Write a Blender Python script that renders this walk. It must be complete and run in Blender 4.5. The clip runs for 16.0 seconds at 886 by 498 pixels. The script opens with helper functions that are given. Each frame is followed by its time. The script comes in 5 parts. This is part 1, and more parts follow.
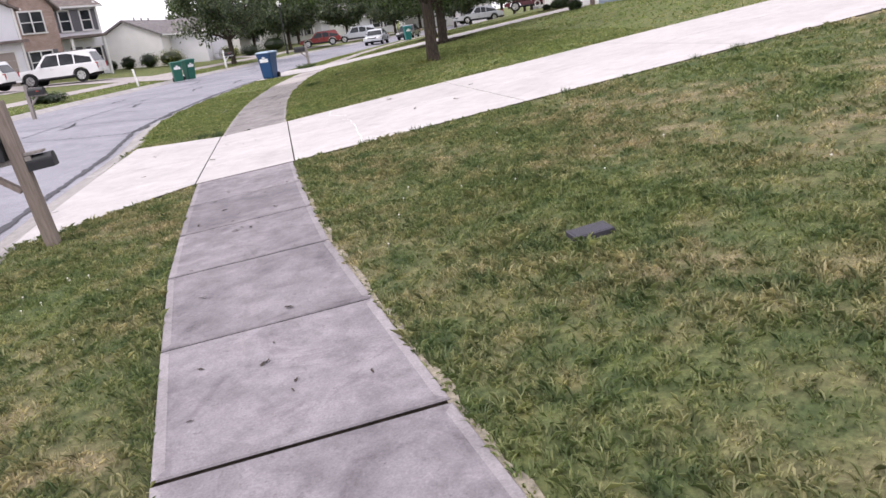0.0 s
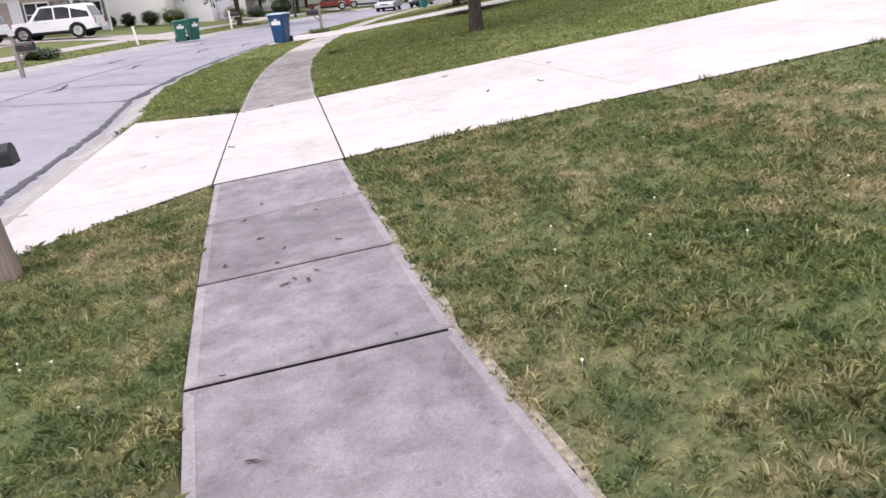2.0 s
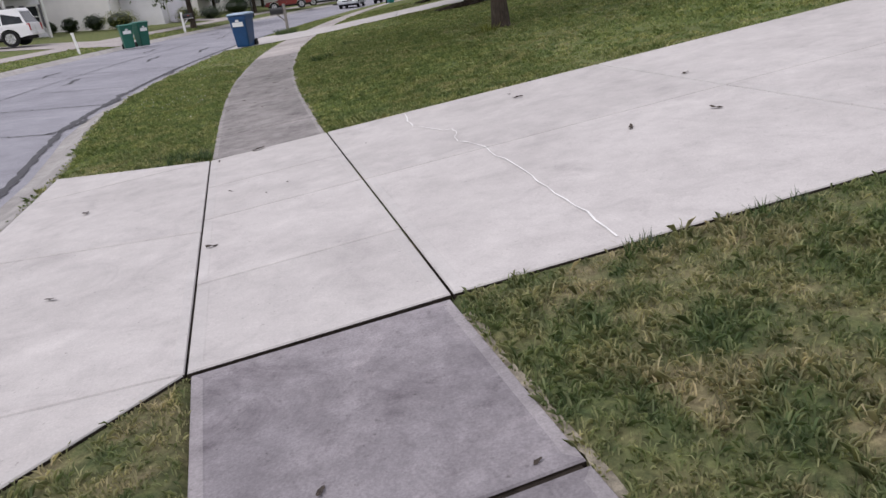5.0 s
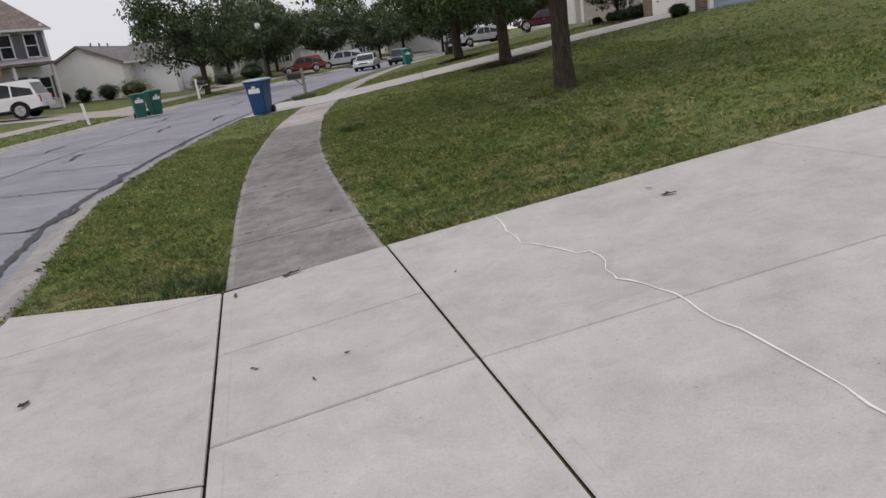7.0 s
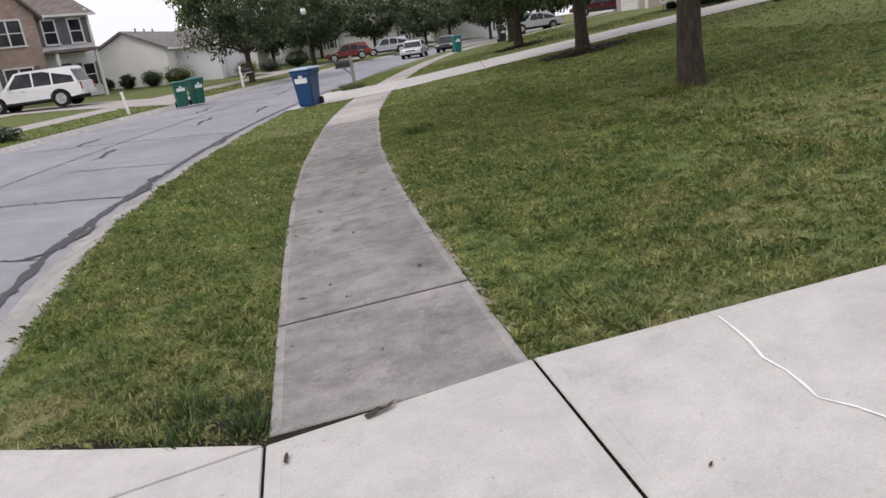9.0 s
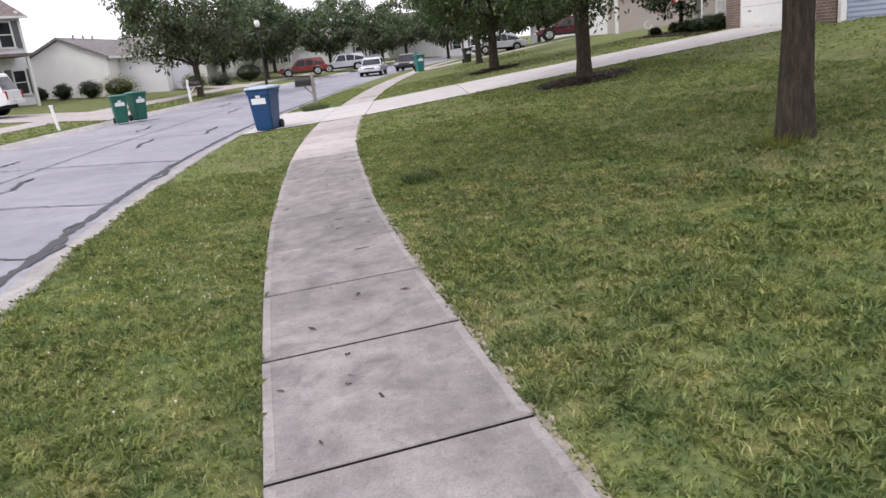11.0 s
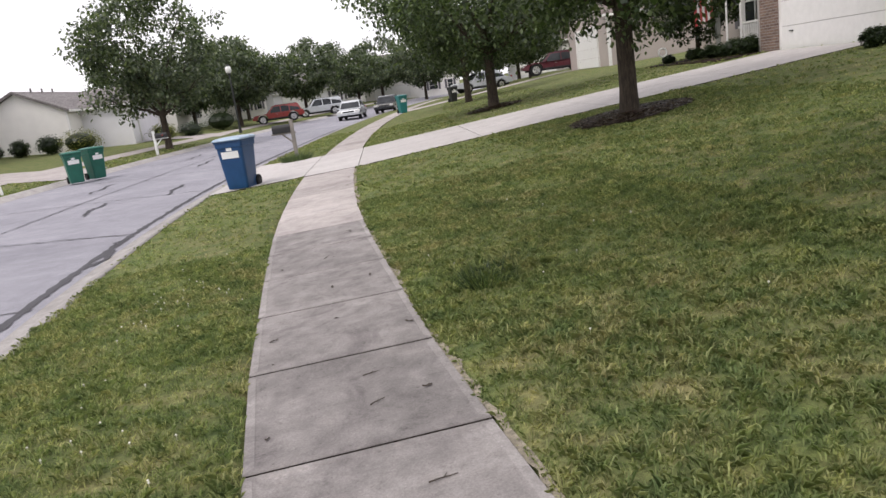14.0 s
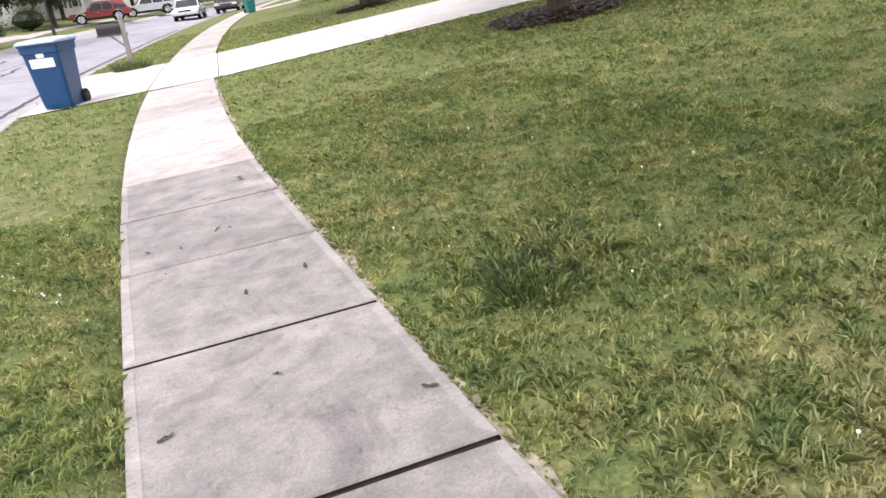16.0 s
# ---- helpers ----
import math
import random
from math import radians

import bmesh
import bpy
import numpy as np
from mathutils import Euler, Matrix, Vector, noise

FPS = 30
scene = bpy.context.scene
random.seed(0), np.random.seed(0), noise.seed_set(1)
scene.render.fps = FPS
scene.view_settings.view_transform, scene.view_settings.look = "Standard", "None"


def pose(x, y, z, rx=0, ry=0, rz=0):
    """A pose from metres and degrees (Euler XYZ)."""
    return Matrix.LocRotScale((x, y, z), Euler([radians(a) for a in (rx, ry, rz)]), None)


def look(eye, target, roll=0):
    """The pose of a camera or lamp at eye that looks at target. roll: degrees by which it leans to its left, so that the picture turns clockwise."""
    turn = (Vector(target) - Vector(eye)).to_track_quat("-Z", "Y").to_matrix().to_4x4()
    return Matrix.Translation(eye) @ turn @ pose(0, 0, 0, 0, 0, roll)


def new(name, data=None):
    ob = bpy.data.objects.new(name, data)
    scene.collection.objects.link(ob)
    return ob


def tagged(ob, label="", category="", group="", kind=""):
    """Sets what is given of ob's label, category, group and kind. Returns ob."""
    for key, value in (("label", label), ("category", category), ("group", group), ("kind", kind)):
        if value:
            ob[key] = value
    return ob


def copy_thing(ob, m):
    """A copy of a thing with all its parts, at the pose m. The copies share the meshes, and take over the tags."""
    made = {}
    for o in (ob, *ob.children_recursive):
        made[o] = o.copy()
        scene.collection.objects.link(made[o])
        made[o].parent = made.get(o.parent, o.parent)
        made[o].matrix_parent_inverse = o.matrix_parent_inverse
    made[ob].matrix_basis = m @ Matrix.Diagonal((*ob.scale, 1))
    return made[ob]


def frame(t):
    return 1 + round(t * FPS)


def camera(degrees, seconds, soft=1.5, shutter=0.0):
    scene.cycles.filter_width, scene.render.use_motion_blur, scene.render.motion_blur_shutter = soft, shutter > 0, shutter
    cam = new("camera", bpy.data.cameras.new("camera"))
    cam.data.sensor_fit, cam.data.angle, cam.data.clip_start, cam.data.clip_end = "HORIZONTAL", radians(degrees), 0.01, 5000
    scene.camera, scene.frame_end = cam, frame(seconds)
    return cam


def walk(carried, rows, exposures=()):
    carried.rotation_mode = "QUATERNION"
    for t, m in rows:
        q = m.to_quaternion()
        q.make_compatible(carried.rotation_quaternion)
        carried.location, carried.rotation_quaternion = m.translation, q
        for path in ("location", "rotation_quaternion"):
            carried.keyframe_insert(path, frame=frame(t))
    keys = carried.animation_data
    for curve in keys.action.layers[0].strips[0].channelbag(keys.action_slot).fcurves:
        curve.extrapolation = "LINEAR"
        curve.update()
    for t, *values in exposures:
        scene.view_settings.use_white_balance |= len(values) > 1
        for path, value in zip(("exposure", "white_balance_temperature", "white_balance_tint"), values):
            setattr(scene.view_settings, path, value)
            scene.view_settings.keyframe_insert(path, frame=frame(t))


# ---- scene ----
cam = camera(63.9, 16.0)
PATH = [
    (0, (0.985, -2.005, 1.561), (0.894, -0.103, 0.947), -7.6),
    (0.5, (0.703, -1.607, 1.568), (0.494, 0.304, 1.017), -7.1),
    (1, (0.494, -1.0, 1.524), (0.37, 0.887, 0.873), -6.5),
    (1.5, (0.302, -0.481, 1.533), (0.152, 1.385, 0.828), -8.0),
    (2, (0.014, 0.229, 1.527), (-0.074, 2.105, 0.839), -5.3),
    (2.5, (-0.21, 0.822, 1.47), (-0.19, 2.725, 0.855), -3.4),
    (3, (-0.497, 1.464, 1.5), (-0.469, 3.376, 0.912), -2.8),
    (3.5, (-0.651, 2.061, 1.448), (-0.546, 3.961, 0.835), -3.5),
    (4, (-0.916, 2.697, 1.455), (-0.856, 4.583, 0.791), -4.1),
    (4.5, (-1.007, 3.281, 1.439), (-0.916, 5.146, 0.724), -3.7),
    (5, (-1.18, 3.796, 1.489), (-1.173, 5.666, 0.78), -6.9),
    (5.2, (-1.295, 4.041, 1.514), (-1.279, 5.928, 0.852), -5.5),
    (7.5, (-1.871, 6.87, 1.503), (-1.884, 8.791, 0.946), -8.6),
    (8, (-2.007, 7.545, 1.476), (-1.995, 9.437, 0.828), -7.3),
    (8.5, (-2.219, 7.988, 1.504), (-2.35, 9.896, 0.92), -7.9),
    (10.8, (-3.016, 10.643, 1.704), (-2.999, 12.56, 1.133), -7.1),
    (11, (-3.142, 10.967, 1.689), (-3.115, 12.891, 1.142), -6.0),
    (11.5, (-3.213, 11.482, 1.718), (-3.089, 13.428, 1.271), -5.5),
    (12, (-3.308, 12.069, 1.729), (-3.203, 14.021, 1.31), -7.6),
    (12.5, (-3.475, 12.467, 1.763), (-3.407, 14.429, 1.381), -7.6),
    (13, (-3.518, 13.092, 1.758), (-3.601, 15.046, 1.341), -10.6),
    (13.5, (-3.732, 13.632, 1.756), (-3.86, 15.585, 1.344), -9.9),
    (14, (-3.757, 14.278, 1.656), (-3.66, 16.225, 1.207), -8.0),
    (14.5, (-3.932, 14.837, 1.63), (-3.787, 16.757, 1.09), -8.7),
    (15, (-4.025, 15.503, 1.613), (-3.733, 17.387, 1.007), -7.1),
    (15.5, (-4.134, 16.122, 1.582), (-3.752, 17.964, 0.905), -8.6),
    (16, (-4.27, 16.75, 1.559), (-3.821, 18.552, 0.816), -7.1),
]
walk(cam, [(t, look(eye, target, roll)) for t, eye, target, roll in PATH],
     [(0, 0.42, 6350, 15), (0.5, 0.32, 6350, 15), (1.0, 0.62, 6350, 15), (1.5, 0.75, 6350, 15), (2.0, 0.55, 6350, 15), (2.5, 0.34, 6350, 15), (3.0, 0.24, 6350, 15), (3.5, 0.35, 6350, 15), (4.5, 0.12, 6300, 13), (5, -0.2, 6250, 12), (7.5, -0.55, 6450, 9), (8.5, -0.3, 6450, 9), (11, 0.36, 6300, 13), (12, 0.3, 6350, 13), (12.5, 0.22, 6400, 13), (13, 0.0, 6400, 12), (13.5, 0.05, 6500, 11), (14, 0.2, 6550, 11), (14.5, 0.4, 6550, 12), (15, 0.62, 6500, 13), (15.5, 0.85, 6500, 13), (16, 1.0, 6500, 13)])

# ---- light ----
world = bpy.data.worlds.new("overcast_sky")
scene.world = world
world.use_nodes = True
wt = world.node_tree
for n in list(wt.nodes):
    wt.nodes.remove(n)
w_out = wt.nodes.new("ShaderNodeOutputWorld")
w_bg = wt.nodes.new("ShaderNodeBackground")
w_sky = wt.nodes.new("ShaderNodeTexSky")
w_sky.sky_type = "NISHITA"
w_sky.sun_disc = False
w_sky.sun_elevation = radians(56)
w_sky.sun_rotation = radians(231)
w_sky.air_density, w_sky.dust_density, w_sky.ozone_density = 1.0, 5.0, 1.0
w_cloud = wt.nodes.new("ShaderNodeMixRGB")
w_cloud.inputs[0].default_value = 0.86
w_cloud.inputs[2].default_value = (12.2, 11.9, 12.5, 1)
w_bg.inputs[1].default_value = 0.1
wt.links.new(w_sky.outputs[0], w_cloud.inputs[1])
wt.links.new(w_cloud.outputs[0], w_bg.inputs[0])
wt.links.new(w_bg.outputs[0], w_out.inputs[0])
sun_data = bpy.data.lights.new("sun", "SUN")
sun_data.energy, sun_data.angle, sun_data.color = 1.5, radians(35), (1.0, 0.96, 0.90)
sun = new("sun", sun_data)
sun.matrix_basis = look((0, 0, 30), (15.7, 12.7, 0))


# ---- materials ----
def nodes_of(name):
    m = bpy.data.materials.new(name)
    m.use_nodes = True
    nt = m.node_tree
    b = nt.nodes["Principled BSDF"]
    return m, nt, b


def ramp(nt, fac, stops):
    r = nt.nodes.new("ShaderNodeValToRGB")
    while len(r.color_ramp.elements) < len(stops):
        r.color_ramp.elements.new(0.5)
    for e, (p, c) in zip(r.color_ramp.elements, stops):
        e.position, e.color = p, (*c, 1)
    nt.links.new(fac, r.inputs[0])
    return r.outputs[0]


def noise_node(nt, vec, scale, detail=4.0, rough=0.55, distortion=0.0):
    n = nt.nodes.new("ShaderNodeTexNoise")
    n.inputs["Scale"].default_value = scale
    n.inputs["Detail"].default_value = detail
    n.inputs["Roughness"].default_value = rough
    n.inputs["Distortion"].default_value = distortion
    nt.links.new(vec, n.inputs["Vector"])
    return n.outputs["Fac"]


def mix(nt, fac, a, b, kind="MIX"):
    n = nt.nodes.new("ShaderNodeMixRGB")
    n.blend_type = kind
    for i, v in enumerate((fac, a, b)):
        if isinstance(v, (int, float)):
            n.inputs[i].default_value = v
        elif isinstance(v, tuple):
            n.inputs[i].default_value = (*v, 1)
        else:
            nt.links.new(v, n.inputs[i])
    return n.outputs[0]


def bump(nt, b, height, strength, distance=0.02):
    n = nt.nodes.new("ShaderNodeBump")
    n.inputs["Strength"].default_value = strength
    n.inputs["Distance"].default_value = distance
    nt.links.new(height, n.inputs["Height"])
    nt.links.new(n.outputs[0], b.inputs["Normal"])


def position(nt):
    return nt.nodes.new("ShaderNodeNewGeometry").outputs["Position"]


def random_of(nt):
    return nt.nodes.new("ShaderNodeObjectInfo").outputs["Random"]


def island(nt):
    return nt.nodes.new("ShaderNodeNewGeometry").outputs["Random Per Island"]


def concrete(name, dark, light, stain=0.6, rough=0.9, grain=1.0, per_piece=0.12):
    """Broomed concrete: blotches, fine sand, dark specks, and a shade of its own for every slab."""
    m, nt, b = nodes_of(name)
    p = position(nt)
    big = noise_node(nt, p, 0.9, 5, 0.6, 0.6)
    mid = noise_node(nt, p, 5.0, 5, 0.65)
    fine = noise_node(nt, p, 90.0, 3, 0.7)
    speck = noise_node(nt, p, 34.0, 2, 0.5)
    col = ramp(nt, big, [(0.3, dark), (0.7, light)])
    col = mix(nt, stain, col, ramp(nt, mid, [(0.3, (0.62, 0.61, 0.62)), (0.68, (1.12, 1.12, 1.12))]), "MULTIPLY")
    wear = noise_node(nt, p, 2.1, 6, 0.72, 1.2)
    col = mix(nt, stain, col, ramp(nt, wear, [(0.34, (0.66, 0.64, 0.66)), (0.47, (0.98, 0.98, 0.98)), (0.56, (1.0, 1.0, 1.0)), (0.70, (1.26, 1.25, 1.23))]), "MULTIPLY")
    pits = noise_node(nt, p, 16.0, 4, 0.75)
    col = mix(nt, stain, col, ramp(nt, pits, [(0.30, (0.68, 0.67, 0.67)), (0.42, (1, 1, 1)), (0.62, (1, 1, 1)), (0.74, (1.2, 1.2, 1.2))]), "MULTIPLY")
    col = mix(nt, 0.5 * grain, col, ramp(nt, fine, [(0.3, (0.6, 0.6, 0.6)), (0.7, (1.3, 1.3, 1.3))]), "MULTIPLY")
    col = mix(nt, 0.7, col, ramp(nt, speck, [(0.2, (0.45, 0.43, 0.42)), (0.3, (1, 1, 1))]), "MULTIPLY")
    col = mix(nt, 1.0, col, ramp(nt, random_of(nt), [(0, (1 - per_piece,) * 3), (1, (1 + per_piece,) * 3)]), "MULTIPLY")
    nt.links.new(col, b.inputs["Base Color"])
    b.inputs["Roughness"].default_value = rough
    b.inputs["Specular IOR Level"].default_value = 0.25
    bump(nt, b, fine, 0.35, 0.006)
    return m


def plain(name, colour, rough=0.6, metal=0.0, vary=0.12, scale=6.0, relief=0.1, spec=0.5, coat=0.0):
    """Paint, plastic or metal with a slight cloudiness and dust."""
    m, nt, b = nodes_of(name)
    tc = nt.nodes.new("ShaderNodeTexCoord").outputs["Object"]
    n1 = noise_node(nt, tc, scale, 5, 0.6)
    n2 = noise_node(nt, tc, scale * 14, 3, 0.6)
    col = mix(nt, 1.0, colour, ramp(nt, n1, [(0.3, (1 - vary,) * 3), (0.7, (1 + vary,) * 3)]), "MULTIPLY")
    col = mix(nt, 0.5, col, ramp(nt, n2, [(0.3, (1 - vary,) * 3), (0.7, (1 + vary,) * 3)]), "MULTIPLY")
    nt.links.new(col, b.inputs["Base Color"])
    nt.links.new(ramp(nt, n1, [(0.3, (rough * 0.85,) * 3), (0.7, (min(1, rough * 1.15),) * 3)]), b.inputs["Roughness"])
    b.inputs["Metallic"].default_value = metal
    b.inputs["Specular IOR Level"].default_value = spec
    b.inputs["Coat Weight"].default_value = coat
    if relief:
        bump(nt, b, n2, relief, 0.004)
    return m


def plot_mix(nt, value):
    """0 on the dry lawn before the driveway, 1 on the fresher one beyond it."""
    return ramp(nt, value, [(0.4, (1, 1, 1)), (1.0, (0, 0, 0))])


def grass_colours(nt):
    """Mown turf: fresh green, olive and straw in patches."""
    p = position(nt)
    flat = nt.nodes.new("ShaderNodeVectorMath")
    flat.operation = "MULTIPLY"
    flat.inputs[1].default_value = (1, 1, 0)
    nt.links.new(p, flat.inputs[0])
    p = flat.outputs[0]
    patch = noise_node(nt, p, 0.55, 4, 0.6, 0.4)
    clump = noise_node(nt, p, 3.2, 4, 0.6)
    tuft_tone = noise_node(nt, p, 13.0, 3, 0.6)
    green = ramp(nt, clump, [(0.3, (0.076, 0.110, 0.052)), (0.5, (0.112, 0.142, 0.062)), (0.7, (0.165, 0.176, 0.080))])
    green = mix(nt, 0.9, green, ramp(nt, tuft_tone, [(0.3, (0.62, 0.66, 0.70)), (0.5, (1.0, 1.0, 1.0)), (0.7, (1.35, 1.30, 1.16))]), "MULTIPLY")
    straw = ramp(nt, clump, [(0.3, (0.150, 0.132, 0.086)), (0.7, (0.33, 0.285, 0.205))])
    straw = mix(nt, 0.8, straw, ramp(nt, tuft_tone, [(0.3, (0.6, 0.58, 0.56)), (0.7, (1.25, 1.22, 1.15))]), "MULTIPLY")
    dry = mix(nt, 1.0, ramp(nt, patch, [(0.38, (0, 0, 0)), (0.62, (1, 1, 1))]), ramp(nt, clump, [(0.36, (0.12, 0.12, 0.12)), (0.62, (1, 1, 1))]), "MULTIPLY")
    sp = nt.nodes.new("ShaderNodeSeparateXYZ")
    nt.links.new(p, sp.inputs[0])
    plot = nt.nodes.new("ShaderNodeMapRange")
    nt.links.new(sp.outputs[1], plot.inputs[0])
    for i, v in enumerate((9.0, 12.5, 1.0, 0.4)):
        plot.inputs[i + 1].default_value = v
    dry = mix(nt, 1.0, dry, plot.outputs[0], "MULTIPLY")
    green = mix(nt, plot_mix(nt, plot.outputs[0]), green, mix(nt, 1.0, green, (1.33, 1.30, 1.18), "MULTIPLY"))
    return p, green, straw, dry


def turf_ground():
    m, nt, b = nodes_of("turf")
    p, green, straw, dry = grass_colours(nt)
    col = mix(nt, dry, green, straw)
    fine = noise_node(nt, p, 38, 5, 0.8)
    col = mix(nt, 0.9, col, ramp(nt, fine, [(0.30, (0.30, 0.285, 0.24)), (0.5, (0.82, 0.80, 0.73)), (0.7, (1.36, 1.32, 1.2))]), "MULTIPLY")
    nt.links.new(col, b.inputs["Base Color"])
    b.inputs["Roughness"].default_value = 0.95
    b.inputs["Specular IOR Level"].default_value = 0.1
    bump(nt, b, fine, 0.5, 0.03)
    return m


def blade_material():
    m, nt, b = nodes_of("grass_blades")
    p, green, straw, dry = grass_colours(nt)
    r = island(nt)
    own = nt.nodes.new("ShaderNodeMath")
    own.operation = "MULTIPLY_ADD"
    nt.links.new(r, own.inputs[0])
    own.inputs[1].default_value = 0.5
    own.inputs[2].default_value = -0.24
    tot = nt.nodes.new("ShaderNodeMath")
    tot.operation = "ADD"
    tot.use_clamp = True
    nt.links.new(dry, tot.inputs[0])
    nt.links.new(own.outputs[0], tot.inputs[1])
    col = mix(nt, tot.outputs[0], green, straw)
    col = mix(nt, 1.0, col, ramp(nt, r, [(0, (1.0, 1.03, 0.98)), (0.5, (1.6, 1.6, 1.5)), (1, (2.2, 2.18, 2.05))]), "MULTIPLY")
    nt.links.new(col, b.inputs["Base Color"])
    b.inputs["Roughness"].default_value = 0.7
    b.inputs["Specular IOR Level"].default_value = 0.25
    thin = nt.nodes.new("ShaderNodeBsdfTranslucent")
    nt.links.new(mix(nt, 1.0, col, (1.22, 1.28, 1.0), "MULTIPLY"), thin.inputs[0])
    ms = nt.nodes.new("ShaderNodeMixShader")
    ms.inputs[0].default_value = 0.42
    nt.links.new(b.outputs[0], ms.inputs[1])
    nt.links.new(thin.outputs[0], ms.inputs[2])
    nt.links.new(ms.outputs[0], nt.nodes["Material Output"].inputs[0])
    return m


def leaf_material(name, a, c, d):
    m, nt, b = nodes_of(name)
    col = ramp(nt, island(nt), [(0.0, a), (0.55, c), (1.0, d)])
    p = nt.nodes.new("ShaderNodeTexCoord").outputs["Object"]
    col = mix(nt, 0.7, col, ramp(nt, noise_node(nt, p, 0.9, 3), [(0.3, (0.7, 0.72, 0.7)), (0.7, (1.25, 1.22, 1.1))]), "MULTIPLY")
    nt.links.new(col, b.inputs["Base Color"])
    b.inputs["Roughness"].default_value = 0.38
    b.inputs["Specular IOR Level"].default_value = 0.5
    tr = nt.nodes.new("ShaderNodeBsdfTranslucent")
    nt.links.new(mix(nt, 1.0, col, (1.3, 1.5, 0.6), "MULTIPLY"), tr.inputs[0])
    ms = nt.nodes.new("ShaderNodeMixShader")
    ms.inputs[0].default_value = 0.36
    nt.links.new(b.outputs[0], ms.inputs[1])
    nt.links.new(tr.outputs[0], ms.inputs[2])
    nt.links.new(ms.outputs[0], nt.nodes["Material Output"].inputs[0])
    return m


def bark_material():
    m, nt, b = nodes_of("bark")
    tc = nt.nodes.new("ShaderNodeTexCoord").outputs["Object"]
    mp = nt.nodes.new("ShaderNodeMapping")
    mp.inputs["Scale"].default_value = (1, 1, 0.16)
    nt.links.new(tc, mp.inputs[0])
    f = noise_node(nt, mp.outputs[0], 30, 6, 0.7, 0.5)
    f2 = noise_node(nt, tc, 4, 3)
    col = ramp(nt, f, [(0.32, (0.014, 0.010, 0.008)), (0.55, (0.062, 0.046, 0.035)), (0.75, (0.14, 0.112, 0.085))])
    col = mix(nt, 0.6, col, ramp(nt, f2, [(0.3, (0.7, 0.7, 0.65)), (0.7, (1.2, 1.2, 1.1))]), "MULTIPLY")
    nt.links.new(col, b.inputs["Base Color"])
    b.inputs["Roughness"].default_value = 0.95
    bump(nt, b, f, 1.0, 0.03)
    return m


def asphalt_material():
    m, nt, b = nodes_of("asphalt")
    p = position(nt)
    big = noise_node(nt, p, 0.35, 5, 0.6, 0.5)
    agg = noise_node(nt, p, 130, 2, 0.6)
    mid = noise_node(nt, p, 2.6, 5, 0.65)
    col = ramp(nt, big, [(0.3, (0.245, 0.24, 0.272)), (0.7, (0.33, 0.323, 0.36))])
    col = mix(nt, 0.6, col, ramp(nt, mid, [(0.3, (0.75, 0.75, 0.76)), (0.7, (1.12, 1.12, 1.12))]), "MULTIPLY")
    col = mix(nt, 0.8, col, ramp(nt, agg, [(0.3, (0.6, 0.6, 0.6)), (0.7, (1.35, 1.35, 1.35))]), "MULTIPLY")
    nt.links.new(col, b.inputs["Base Color"])
    b.inputs["Roughness"].default_value = 0.88
    b.inputs["Specular IOR Level"].default_value = 0.3
    bump(nt, b, agg, 0.5, 0.008)
    return m


def wood_material(name, a, c):
    m, nt, b = nodes_of(name)
    tc = nt.nodes.new("ShaderNodeTexCoord").outputs["Object"]
    mp = nt.nodes.new("ShaderNodeMapping")
    mp.inputs["Scale"].default_value = (1, 1, 0.08)
    nt.links.new(tc, mp.inputs[0])
    f = noise_node(nt, mp.outputs[0], 45, 6, 0.7, 0.8)
    nt.links.new(ramp(nt, f, [(0.3, a), (0.7, c)]), b.inputs["Base Color"])
    b.inputs["Roughness"].default_value = 0.85
    bump(nt, b, f, 0.5, 0.006)
    return m


def shingle_material(name, a, c):
    m, nt, b = nodes_of(name)
    p = position(nt)
    br = nt.nodes.new("ShaderNodeTexBrick")
    br.inputs["Color1"].default_value = (*a, 1)
    br.inputs["Color2"].default_value = (*c, 1)
    br.inputs["Mortar"].default_value = (a[0] * 0.5, a[1] * 0.5, a[2] * 0.5, 1)
    br.inputs["Scale"].default_value = 1.0
    br.inputs["Brick Width"].default_value = 0.3
    br.inputs["Row Height"].default_value = 0.14
    br.inputs["Mortar Size"].default_value = 0.008
    mp = nt.nodes.new("ShaderNodeMapping")
    mp.inputs["Rotation"].default_value = (radians(60), 0, radians(90))
    nt.links.new(p, mp.inputs[0])
    nt.links.new(mp.outputs[0], br.inputs["Vector"])
    col = mix(nt, 0.6, br.outputs[0], ramp(nt, noise_node(nt, p, 1.2, 4), [(0.3, (0.75,) * 3), (0.7, (1.2,) * 3)]), "MULTIPLY")
    nt.links.new(col, b.inputs["Base Color"])
    b.inputs["Roughness"].default_value = 0.92
    return m


